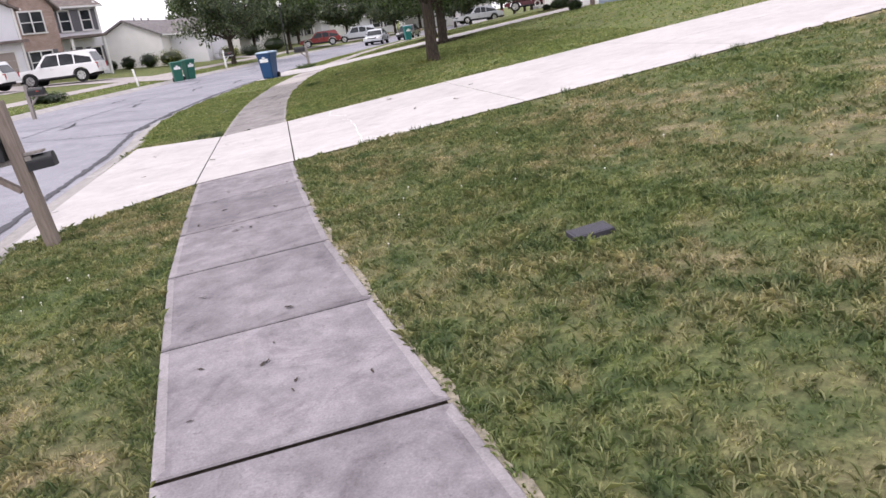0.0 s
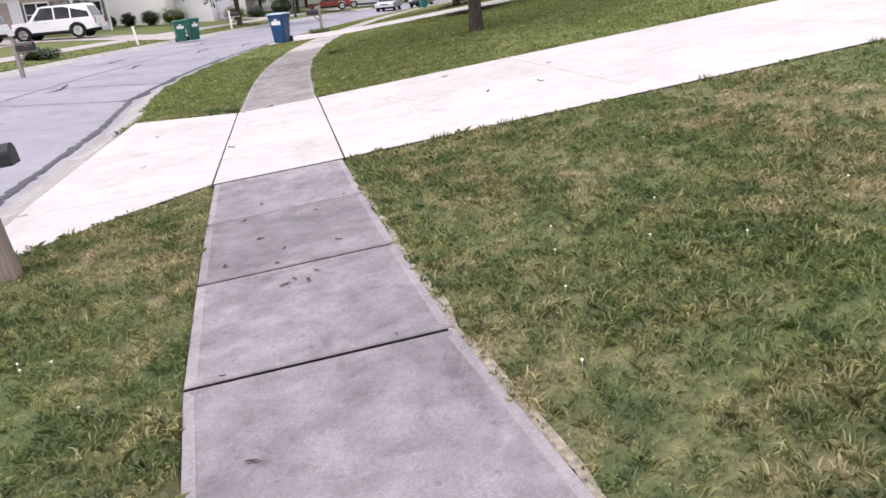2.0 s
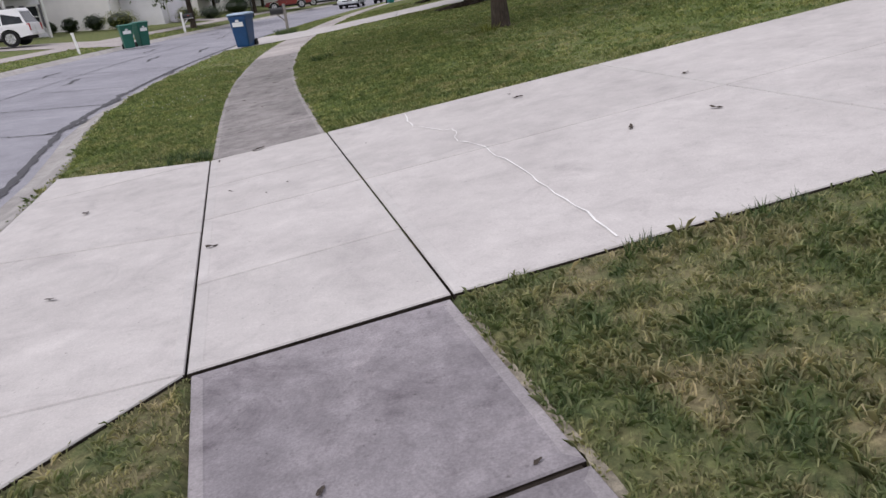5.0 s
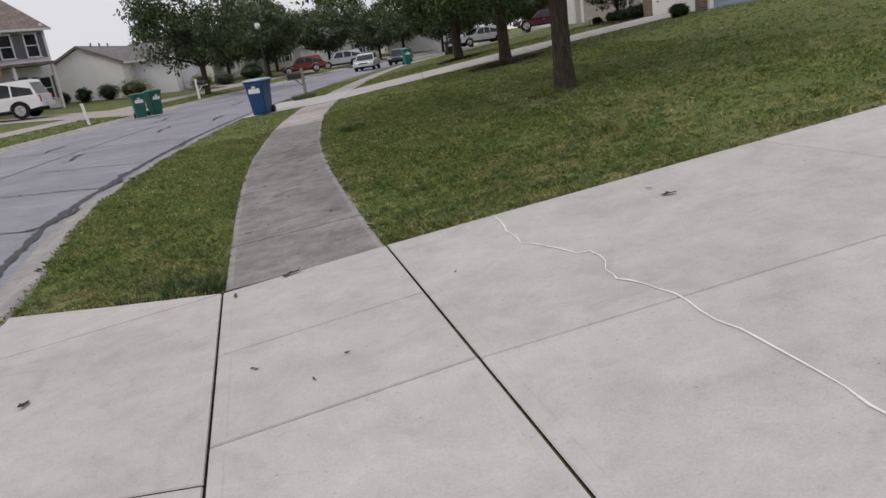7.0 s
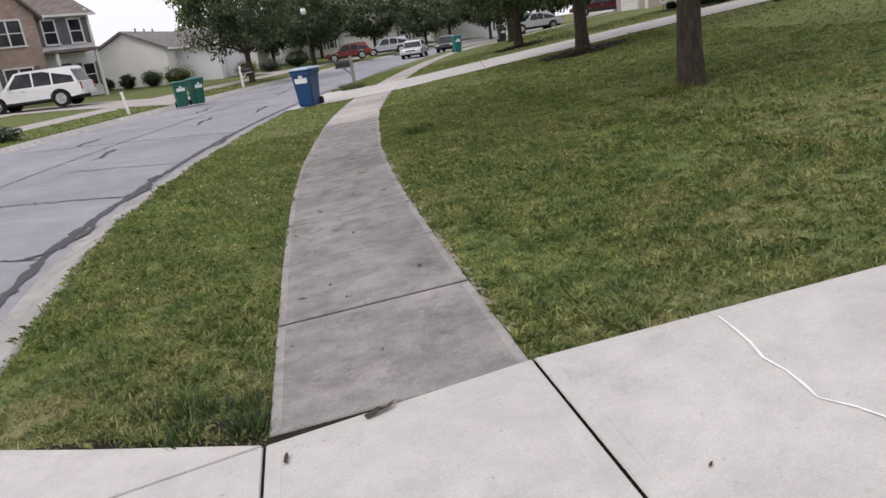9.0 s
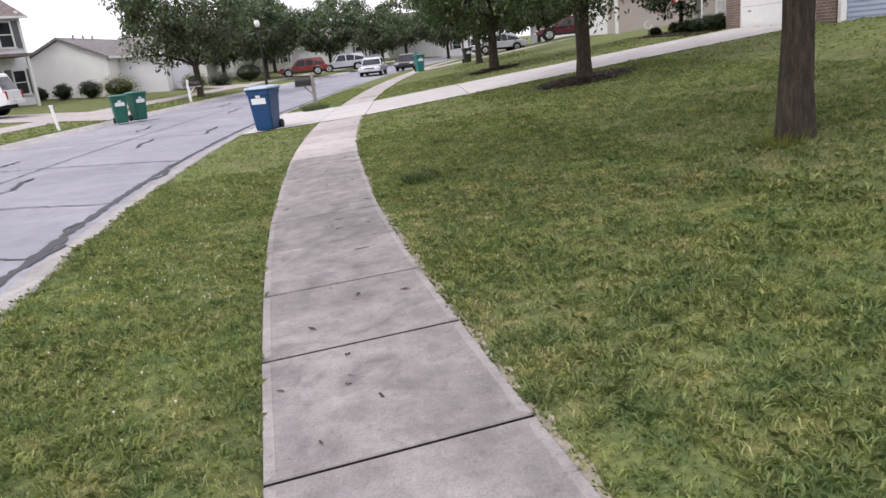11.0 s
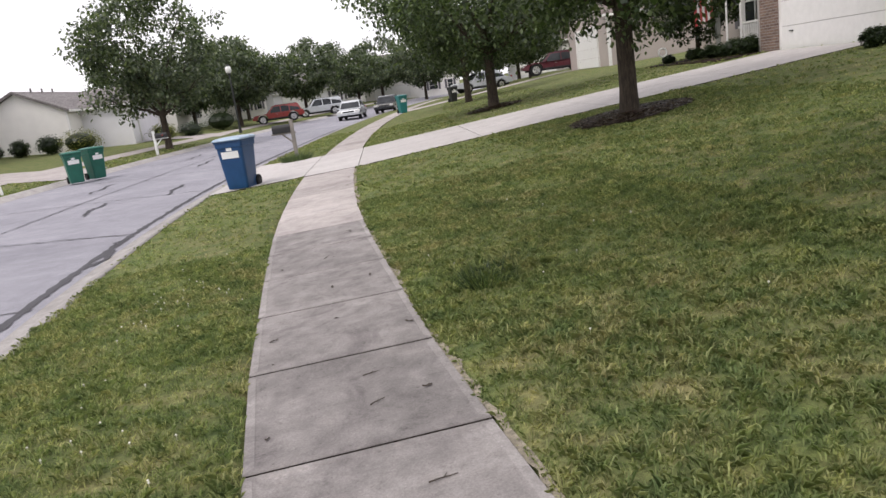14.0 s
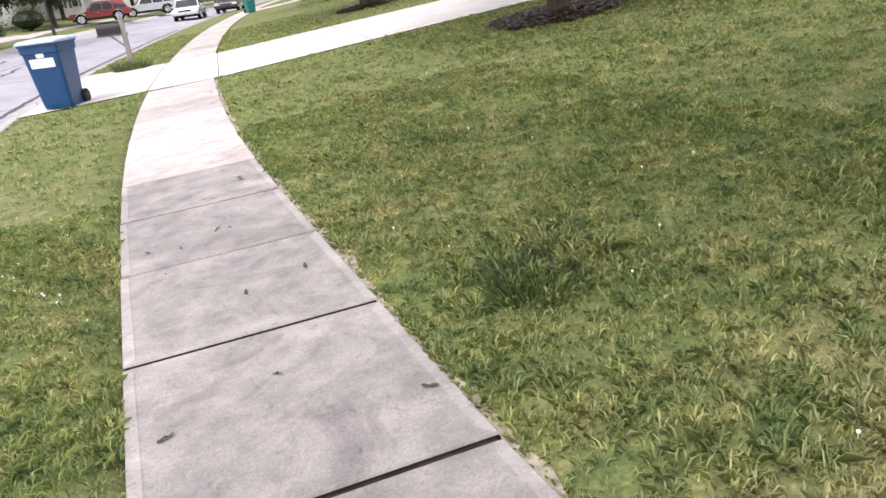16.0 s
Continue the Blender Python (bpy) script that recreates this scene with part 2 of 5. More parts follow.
def brick_material(name, a, c, mortar):
    m, nt, b = nodes_of(name)
    tc = nt.nodes.new("ShaderNodeTexCoord").outputs["Object"]
    sp = nt.nodes.new("ShaderNodeSeparateXYZ")
    nt.links.new(tc, sp.inputs[0])
    ad = nt.nodes.new("ShaderNodeMath")
    nt.links.new(sp.outputs[0], ad.inputs[0])
    nt.links.new(sp.outputs[1], ad.inputs[1])
    mp = nt.nodes.new("ShaderNodeCombineXYZ")
    nt.links.new(ad.outputs[0], mp.inputs[0])
    nt.links.new(sp.outputs[2], mp.inputs[1])
    br = nt.nodes.new("ShaderNodeTexBrick")
    br.inputs["Color1"].default_value = (*a, 1)
    br.inputs["Color2"].default_value = (*c, 1)
    br.inputs["Mortar"].default_value = (*mortar, 1)
    br.inputs["Scale"].default_value = 1.0
    br.inputs["Brick Width"].default_value = 0.21
    br.inputs["Row Height"].default_value = 0.075
    br.inputs["Mortar Size"].default_value = 0.008
    nt.links.new(mp.outputs[0], br.inputs["Vector"])
    col = mix(nt, 0.6, br.outputs[0], ramp(nt, noise_node(nt, tc, 3, 4), [(0.3, (0.75,) * 3), (0.7, (1.25,) * 3)]), "MULTIPLY")
    nt.links.new(col, b.inputs["Base Color"])
    b.inputs["Roughness"].default_value = 0.9
    bump(nt, b, br.outputs["Fac"], -0.12, 0.004)
    return m


def siding_material(name, colour, row=0.12):
    """Lapped vinyl boards for walls that stay far off."""
    m, nt, b = nodes_of(name)
    tc = nt.nodes.new("ShaderNodeTexCoord").outputs["Object"]
    wv = nt.nodes.new("ShaderNodeTexWave")
    wv.wave_type, wv.bands_direction, wv.wave_profile = "BANDS", "Z", "SAW"
    wv.inputs["Scale"].default_value = 0.314 / row
    nt.links.new(tc, wv.inputs["Vector"])
    col = mix(nt, 1.0, colour, ramp(nt, noise_node(nt, tc, 0.7, 4), [(0.3, (0.92,) * 3), (0.7, (1.05,) * 3)]), "MULTIPLY")
    nt.links.new(col, b.inputs["Base Color"])
    b.inputs["Roughness"].default_value = 0.6
    bump(nt, b, wv.outputs["Fac"], 0.12, 0.004)
    return m


def glass_material():
    m, nt, b = nodes_of("window_glass")
    p = position(nt)
    nt.links.new(ramp(nt, noise_node(nt, p, 0.8, 3), [(0.3, (0.012, 0.014, 0.018)), (0.7, (0.05, 0.055, 0.06))]), b.inputs["Base Color"])
    b.inputs["Roughness"].default_value = 0.08
    b.inputs["Specular IOR Level"].default_value = 0.3
    return m


TURF = turf_ground()
BLADES = blade_material()
WALK_DARK = concrete("walk_concrete", (0.195, 0.180, 0.195), (0.30, 0.276, 0.292), 0.85)
WALK_EDGE = concrete("walk_edge_concrete", (0.25, 0.231, 0.242), (0.352, 0.325, 0.337), 0.55)
WALK_MID = concrete("middle_walk_concrete", (0.208, 0.193, 0.189), (0.31, 0.287, 0.281), 0.8)
WALK_MID_EDGE = concrete("middle_walk_edge_concrete", (0.258, 0.24, 0.235), (0.365, 0.34, 0.333), 0.7)
WALK_LIGHT = concrete("pale_walk_concrete", (0.37, 0.335, 0.325), (0.465, 0.425, 0.41), 0.5)
DRIVE = concrete("drive_concrete", (0.455, 0.428, 0.42), (0.54, 0.51, 0.50), 0.3, 0.85, 0.5, 0.04)
DRIVE_EDGE = concrete("drive_edge_concrete", (0.45, 0.425, 0.418), (0.53, 0.505, 0.495), 0.25, 0.85, 0.4, 0.04)
CURB = concrete("curb_concrete", (0.33, 0.31, 0.30), (0.44, 0.42, 0.405), 0.6)
ASPHALT = asphalt_material()
TAR = plain("tar", (0.06, 0.058, 0.066), 0.7, 0, 0.3, 8, 0.4, 0.3)
SOIL = plain("soil", (0.03, 0.024, 0.02), 0.95, 0, 0.5, 20, 0.8, 0.1)
SEAL = plain("white_sealant", (0.78, 0.77, 0.76), 0.6, 0, 0.1, 10)
MULCH_BASE = plain("mulch_mound", (0.030, 0.020, 0.016), 0.95, 0, 0.5, 20, 0.8, 0.1)
MULCH = leaf_material("mulch_chips", (0.016, 0.010, 0.009), (0.045, 0.028, 0.022), (0.12, 0.085, 0.068))
BARK = bark_material()
LEAF = leaf_material("pear_leaves", (0.022, 0.038, 0.018), (0.056, 0.086, 0.036), (0.16, 0.205, 0.105))
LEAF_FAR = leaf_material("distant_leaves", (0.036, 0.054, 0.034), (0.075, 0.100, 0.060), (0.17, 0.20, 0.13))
LEAF_HEDGE = leaf_material("hedge_leaves", (0.018, 0.030, 0.013), (0.030, 0.050, 0.020), (0.06, 0.085, 0.035))
LEAF_YELLOW = leaf_material("golden_shrub_leaves", (0.09, 0.10, 0.02), (0.16, 0.17, 0.035), (0.24, 0.24, 0.06))
LEAF_DEAD = plain("dead_leaf", (0.05, 0.038, 0.03), 0.9, 0, 0.4, 40, 0.3)
CLOVER = plain("clover_flower", (0.72, 0.70, 0.62), 0.8, 0, 0.15, 40, 0.3)
WOOD = wood_material("weathered_post", (0.14, 0.112, 0.092), (0.27, 0.222, 0.19))
WOOD_GREY = wood_material("grey_wood", (0.16, 0.145, 0.135), (0.33, 0.30, 0.28))
BLACK_BOX = plain("black_enamel", (0.012, 0.012, 0.014), 0.55, 0, 0.3, 8, 0.1)
RED_FLAG = plain("red_flag", (0.42, 0.045, 0.03), 0.5)
WHITE_PAINT = plain("white_paint", (0.78, 0.78, 0.78), 0.55, 0, 0.05)
WHITE_TRIM = plain("white_trim", (0.74, 0.73, 0.72), 0.5, 0, 0.06)
COVER = plain("valve_cover", (0.045, 0.042, 0.055), 0.75, 0, 0.35, 14, 0.5)
BIN_BLUE = plain("blue_plastic", (0.006, 0.052, 0.155), 0.42, 0, 0.14, 5, 0.12)
# same blue plastic as the body, paled to paint in the sky's reflection
LID_SKY_SHEEN = plain("sky_sheen_blue_lid", (0.26, 0.36, 0.48), 0.3, 0, 0.14, 5, 0.05, 0.9)
BIN_GREEN = plain("green_plastic", (0.010, 0.105, 0.075), 0.45, 0, 0.14, 5, 0.12)
BIN_TEAL = plain("teal_plastic", (0.012, 0.15, 0.15), 0.45, 0, 0.14, 5, 0.12)
RUBBER = plain("black_rubber", (0.014, 0.014, 0.015), 0.85, 0, 0.3, 12, 0.3, 0.3)
GLASS = glass_material()
CHROME = plain("bright_metal", (0.55, 0.55, 0.56), 0.28, 1.0, 0.08, 8, 0.03)
CAR_WHITE = plain("white_car_paint", (0.76, 0.76, 0.77), 0.3, 0, 0.03, 2, 0, 0.5, 0.6)
CAR_SILVER = plain("silver_car_paint", (0.50, 0.52, 0.55), 0.3, 0.3, 0.04, 2, 0, 0.5, 0.6)
CAR_RED = plain("red_car_paint", (0.30, 0.022, 0.018), 0.3, 0, 0.05, 2, 0, 0.5, 0.6)
CAR_MAROON = plain("maroon_car_paint", (0.075, 0.007, 0.016), 0.3, 0, 0.05, 2, 0, 0.5, 0.6)
CAR_DARK = plain("dark_car_paint", (0.02, 0.022, 0.026), 0.3, 0, 0.05, 2, 0, 0.5, 0.6)
LAMP_RED = plain("tail_lamp", (0.35, 0.012, 0.012), 0.25, 0, 0.05)
LAMP_CLEAR = plain("head_lamp", (0.6, 0.6, 0.6), 0.15, 0.2, 0.05)
SIDING_WHITE = siding_material("cream_siding", (0.82, 0.80, 0.77))
SIDING_PALE = siding_material("pale_lilac_siding", (0.76, 0.75, 0.79))
SIDING_TAN = siding_material("tan_siding", (0.40, 0.35, 0.325))
SIDING_GREY = siding_material("grey_siding", (0.36, 0.34, 0.33))
BLUE_BOARD = plain("blue_vinyl", (0.27, 0.315, 0.40), 0.55, 0, 0.05, 2, 0.04)
BRICK = brick_material("pink_brick", (0.30, 0.19, 0.155), (0.40, 0.27, 0.225), (0.45, 0.41, 0.38))
BRICK_DARK = brick_material("brown_brick", (0.13, 0.082, 0.068), (0.21, 0.135, 0.105), (0.30, 0.27, 0.25))
ROOF = shingle_material("grey_shingles", (0.155, 0.14, 0.14), (0.22, 0.20, 0.20))
ROOF_BROWN = shingle_material("brown_shingles", (0.15, 0.12, 0.11), (0.21, 0.175, 0.16))
SHUTTER = plain("slate_shutter", (0.13, 0.125, 0.14), 0.6)
GARAGE = plain("garage_white", (0.84, 0.83, 0.82), 0.5, 0, 0.04)
DOOR_TAN = plain("tan_door", (0.34, 0.29, 0.26), 0.6, 0, 0.05)
FLAG_RED = plain("flag_red", (0.45, 0.09, 0.09), 0.8)
FLAG_BLUE = plain("flag_blue", (0.06, 0.08, 0.2), 0.8)
POLE_BLACK = plain("black_pole", (0.02, 0.022, 0.022), 0.5)
LAMP_GLOBE = plain("frosted_globe", (0.75, 0.75, 0.73), 0.35)

# ---- plan: the walk's axis and the lie of the land ----
AX_Y = np.array([-400, -60, -30, -10, 1.66, 3.05, 4.27, 5.42, 6.69, 11.18, 16.9, 18.65, 19.9, 23.65, 30.3, 35.7, 48, 64, 80, 100, 130, 200, 700.0])
AX_X = np.array([150, 25, 12.6, 4.3, -0.22, -0.71, -1.07, -1.40, -1.745, -2.815, -4.0, -4.29, -4.45, -4.89, -5.27, -5.28, -4.8, -3.3, -1.0, 3, 12, 40, 260.0])
AX_M = np.gradient(AX_X, AX_Y)
PROFILE_D = np.array([-400, -60, -30, -22, -17, -15, -13.2, -11.2, -10.7, -6.7, -2.75, -2.3, -0.61, 0.61, 12, 20, 60, 400.0])
PROFILE_Z = np.array([5.0, 2.4, 1.2, 0.70, 0.50, 0.37, 0.22, 0.06, -0.08, -0.10, -0.19, -0.085, 0.0, 0.08, 1.28, 1.62, 2.5, 5.0])


def axis(y):
    y = np.asarray(y, float)
    i = np.clip(np.searchsorted(AX_Y, y) - 1, 0, len(AX_Y) - 2)
    h = AX_Y[i + 1] - AX_Y[i]
    u = (y - AX_Y[i]) / h
    return ((1 + 2 * u) * (1 - u) ** 2 * AX_X[i] + u * (1 - u) ** 2 * h * AX_M[i] + u * u * (3 - 2 * u) * AX_X[i + 1] + u * u * (u - 1) * h * AX_M[i + 1])


def steep(y):
    return (axis(np.asarray(y, float) + 0.3) - axis(np.asarray(y, float) - 0.3)) / 0.6


def lateral(x, y):
    return (x - axis(y)) / np.sqrt(1 + steep(y) ** 2)


def land(x, y):
    d, b = lateral(np.asarray(x, float), y), bulge(y)
    d = d + b * np.clip((-d - 0.61) / (1.69 + b), 0, 1) * np.clip((d + 5.0) / 1.6, 0, 1)
    return np.interp(d, PROFILE_D, PROFILE_Z)


def beside(y, d):
    """The place d metres to the right of the walk's middle, square across it."""
    k = float(steep(y))
    n = math.sqrt(1 + k * k)
    return float(axis(y)) + d / n, y - d * k / n


def bulge(y):
    """How far the east curb stands off its line: nothing at the first driveway, most between the two."""
    y = np.asarray(y, float)
    a, b = np.clip((y - 11.5) / 5.0, 0, 1), np.clip((y - 32.0) / 18.0, 0, 1)
    return 0.42 * a * a * (3 - 2 * a) * (1 - 0.75 * b * b * (3 - 2 * b))


def along(y, d):
    """The place at that y whose distance from the walk's middle is d; the east curb bulges a little."""
    if -3.2 < d < -2.2:
        d = d - float(bulge(y))
    return axis(y) + d * np.sqrt(1 + steep(y) ** 2), y


def on_land(x, y, lift=0.0):
    return Vector((x, y, float(land(x, y)) + lift))


# ---- mesh helpers ----
def mesh_object(name, verts, faces, mats, parent=None, smooth=False, indices=None):
    me = bpy.data.meshes.new(name)
    me.from_pydata([tuple(v) for v in verts], [], faces)
    for m in mats if isinstance(mats, (list, tuple)) else [mats]:
        me.materials.append(m)
    if indices is not None:
        me.polygons.foreach_set("material_index", indices)
    if smooth:
        me.polygons.foreach_set("use_smooth", [True] * len(me.polygons))
    me.update()
    ob = new(name, me)
    if parent is not None:
        ob.parent = parent
    return ob


def part(name, bm, material, parent, label="", smooth=False):
    me = bpy.data.meshes.new(name)
    bm.to_mesh(me)
    bm.free()
    me.materials.append(material)
    if smooth:
        me.polygons.foreach_set("use_smooth", [True] * len(me.polygons))
    ob = new(name, me)
    ob.parent = parent
    if label:
        tagged(ob, label)
    return ob


def empty(name, m, label, category, group="", kind=""):
    ob = new(name)
    ob.matrix_basis = m
    return tagged(ob, label, category, group, kind)


def box(bm, cx, cy, cz, sx, sy, sz, bevel=0.0, m=None):
    r = bmesh.ops.create_cube(bm, size=1.0)
    t = Matrix.Translation((cx, cy, cz)) @ Matrix.Diagonal((sx, sy, sz, 1))
    bmesh.ops.transform(bm, matrix=(m @ t) if m else t, verts=r["verts"])
    if bevel:
        es = list({e for v in r["verts"] for e in v.link_edges})
        bmesh.ops.bevel(bm, geom=es, offset=bevel, segments=2, affect="EDGES", profile=0.7)
    return bm


def boxed(cx, cy, cz, sx, sy, sz, bevel=0.0, m=None):
    return box(bmesh.new(), cx, cy, cz, sx, sy, sz, bevel, m)


def rod(bm, a, b, r1, r2=None, seg=10):
    a, b = Vector(a), Vector(b)
    r2 = r1 if r2 is None else r2
    q = (b - a).to_track_quat("Z", "Y").to_matrix().to_4x4()
    m = Matrix.Translation((a + b) / 2) @ q
    bmesh.ops.create_cone(bm, cap_ends=True, segments=seg, radius1=r1, radius2=r2, depth=(b - a).length, matrix=m)
    return bm


def prism(bm, outline, y0, y1):
    """An outline in x and z, drawn out along y."""
    lo = [bm.verts.new((x, y0, z)) for x, z in outline]
    hi = [bm.verts.new((x, y1, z)) for x, z in outline]
    n = len(outline)
    bm.faces.new(lo)
    bm.faces.new(hi[::-1])
    for i in range(n):
        bm.faces.new((lo[i], hi[i], hi[(i + 1) % n], lo[(i + 1) % n]))
    bmesh.ops.recalc_face_normals(bm, faces=bm.faces)
    return bm


def strip_sheet(name, ys, ds, lifts, material, label, category, smooth=True):
    """A sheet swept along the walk's axis through the lateral places ds."""
    rows = []
    for y in ys:
        for d, l in zip(ds, lifts):
            x, _ = along(y, d)
            rows.append((float(x), y, float(np.interp(d, PROFILE_D, PROFILE_Z)) + l))
    n = len(ds)
    faces = [(i * n + j, i * n + j + 1, (i + 1) * n + j + 1, (i + 1) * n + j) for i in range(len(ys) - 1) for j in range(n - 1)]
    ob = mesh_object(name, rows, faces, material, None, smooth)
    return tagged(ob, label, category, kind="structure")


def slab(name, corners, parent, mats, lift=0.015, gap=0.03, thick=0.10, band=0.07):
    """One cast slab: four corners in plan, anticlockwise, with rounded arrises and a trowelled border."""
    c = sum((Vector(p) for p in corners), Vector((0, 0))) / 4

    def ring(inset, dz):
        out = []
        for p in corners:
            v = Vector(p)
            w = c - v
            q = v + w * min(0.45, inset / max(0.2, w.length) * 1.38)
            out.append((q.x, q.y, float(land(q.x, q.y)) + lift + dz))
        return out
    vs = ring(gap / 2, -thick) + ring(gap / 2, -0.008) + ring(gap / 2 + 0.006, 0.0) + ring(band, 0.0) + ring(band + 0.008, -0.002)
    fs, ix = [], []
    for k in range(4):
        for i in range(4):
            fs.append((k * 4 + i, k * 4 + (i + 1) % 4, k * 4 + 4 + (i + 1) % 4, k * 4 + 4 + i))
            ix.append(2 if k == 0 else 1 if k in (1, 2) and i in (1, 3) else 0)
    fs.append((16, 17, 18, 19))
    ix.append(0)
    return mesh_object(name, vs, fs, mats + [SOIL], parent, False, ix)


# ---- ground, road, curbs ----
def steps(*runs):
    out = []
    for a, b, s in runs:
        out += list(np.arange(a, b, s))
    return [float(v) for v in out]


Y_ALL = steps((-400, -60, 40), (-60, -10, 5), (-10, 50, 0.5), (50, 120, 2), (120, 700, 25))
g_d = [-400, -200, -100, -60, -40, -30, -26, -22, -19, -17, -15, -13.2, -12, -11.2, -11.15, -2.34, -2.30, -1.9, -1.4, -1.0, -0.64, -0.60, 0.60, 0.64, 1.0, 1.5, 2.2, 3, 4, 5, 6, 8, 10, 12, 16, 20, 30, 45, 60, 100, 200, 400]
g_l = [-0.30 if -11.16 < d < -2.33 else (-0.05 if abs(d) < 0.61 else 0.0) for d in g_d]
strip_sheet("ground", Y_ALL, g_d, g_l, TURF, "mown lawn ground sloping down to the street", "lawn")
strip_sheet("road", Y_ALL, [-10.72, -9.5, -8, -6.7, -5, -4, -2.73], [0.0] * 7, ASPHALT, "weathered pale grey asphalt residential street", "road")


def curb(name, ds, zs, y0, y1):
    ys = steps((y0, 60, 1.5), (60, 160, 4))
    vs = []
    for y in ys:
        for d, z in zip(ds, zs):
            vs.append((float(along(y, d)[0]), y, z))
    n = len(ds)
    fs = [(i * n + j, i * n + j + 1, (i + 1) * n + j + 1, (i + 1) * n + j) for i in range(len(ys) - 1) for j in range(n - 1)]
    tagged(mesh_object(name, vs, fs, CURB, None, True), "worn rolled concrete curb along the street edge", "curb", kind="structure")


curb("curb_east", [-2.80, -2.76, -2.62, -2.48, -2.38, -2.28, -2.27], [-0.36, -0.184, -0.178, -0.118, -0.080, -0.072, -0.30], -60, 160)
curb("curb_west", [-11.22, -11.20, -11.10, -11.0, -10.86, -10.72, -10.68], [-0.3, 0.068, 0.066, 0.02, -0.066, -0.074, -0.3], -60, 160)
strip_sheet("pavement_west", steps((-30, 60, 2), (60, 140, 5)), [-14.4, -13.8, -13.2], [0.02, 0.02, 0.02], WALK_LIGHT, "pale concrete footpath across the street", "footpath")

# ---- the driveways in plan ----
D1_NEAR, D1_FAR = Vector((-1.149, 6.851)), Vector((-2.231, 11.363))
D1_DIR_NEAR, D1_DIR_FAR = Vector((1, 0.15)), Vector((1, 0.12))
D2_NEAR, D2_FAR = Vector((-4.60, 30.65)), Vector((-4.63, 36.2))
GARAGE_X = 6.88


def d1(u, v):
    """Driveway 1 at u metres from the walk; v 0 at its near edge, 1 at its far edge."""
    return (D1_NEAR + D1_DIR_NEAR * u).lerp(D1_FAR + D1_DIR_FAR * u, v)


def d2(u, v):
    near = D2_NEAR.lerp(Vector((GARAGE_X - 0.05, 29.0)), u)
    far = D2_FAR.lerp(Vector((GARAGE_X - 0.05, 33.4)), u)
    return near.lerp(far, v)


drive_1 = empty("driveway_1", Matrix(), "pale concrete driveway with saw-cut joints crossing the sidewalk", "driveway", kind="structure")
drive_2 = empty("driveway_2", Matrix(), "pale concrete driveway rising to a white garage door", "driveway", kind="structure")
DM = [DRIVE, DRIVE_EDGE]
DL = 0.022


def soil_bed(a, b, c, d):
    """Dark soil just under the slabs, showing in their joints."""
    n = 24
    vs = []
    for i in range(n + 1):
        for p in (Vector(a).lerp(Vector(b), i / n), Vector(d).lerp(Vector(c), i / n)):
            vs.append((p.x, p.y, float(land(p.x, p.y)) + 0.006))
    ob = mesh_object("joint_bed", vs, [(2 * i, 2 * i + 2, 2 * i + 3, 2 * i + 1) for i in range(n)], SOIL)
    tagged(ob, "dark soil filling the driveway joints", "soil", kind="structure")


for a, b in ((0.0, 3.0), (3.0, 6.0), (6.0, 9.0), (9.0, 11.2), (11.2, 16.0)):
    for v0, v1 in ((0, 0.515), (0.515, 1)):
        slab("slab", [d1(a, v0), d1(b, v0), d1(b, v1), d1(a, v1)], drive_1, DM, DL, 0.013)
W_NEAR, W_FAR = Vector((-2.344, 6.536)), Vector((-3.401, 10.996))
for v0, v1 in ((0, 0.23), (0.23, 0.52), (0.52, 0.74), (0.74, 1.0)):
    e0, e1, w0, w1 = D1_NEAR.lerp(D1_FAR, v0), D1_NEAR.lerp(D1_FAR, v1), W_NEAR.lerp(W_FAR, v0), W_NEAR.lerp(W_FAR, v1)
    slab("slab", [w0, e0, e1, w1], drive_1, DM, DL, 0.013)
C_N, C_M, C_0, C_F = Vector(beside(5.3, -2.38)), Vector((-2.88, 5.85)), Vector(beside(6.9, -2.40)), Vector((-5.2, 11.42))
slab("slab", [C_N, C_M, W_NEAR, C_0], drive_1, DM, DL, 0.013)
for c0, w0, w1, c1 in ((0, 0, 0.46, 0.46), (0.46, 0.46, 1.0, 0.80)):
    slab("slab", [C_0.lerp(C_F, c0), W_NEAR.lerp(W_FAR, w0), W_NEAR.lerp(W_FAR, w1), C_0.lerp(C_F, c1)], drive_1, DM, DL, 0.013)
slab("slab", [C_0.lerp(C_F, 0.80), W_FAR, W_FAR.lerp(C_F, 0.5), C_F], drive_1, DM, DL, 0.013)
for k in range(4):
    for v0, v1 in ((0, 0.5), (0.5, 1)):
        slab("slab", [d2(k / 4, v0), d2(k / 4 + 0.25, v0), d2(k / 4 + 0.25, v1), d2(k / 4, v1)], drive_2, DM, DL, 0.013)
W2_N, W2_F = Vector((-5.90, 30.95)), Vector((-5.92, 36.4))
C2_N, C2_F = Vector(beside(30.7, -2.75)), Vector(beside(37.1, -2.72))
for v0, v1 in ((0, 0.33), (0.33, 0.66), (0.66, 1)):
    slab("slab", [W2_N.lerp(W2_F, v0), D2_NEAR.lerp(D2_FAR, v0), D2_NEAR.lerp(D2_FAR, v1), W2_N.lerp(W2_F, v1)], drive_2, DM, DL, 0.013)
    slab("slab", [C2_N.lerp(C2_F, v0), W2_N.lerp(W2_F, v0), W2_N.lerp(W2_F, v1), C2_N.lerp(C2_F, v1)], drive_2, DM, DL, 0.013)

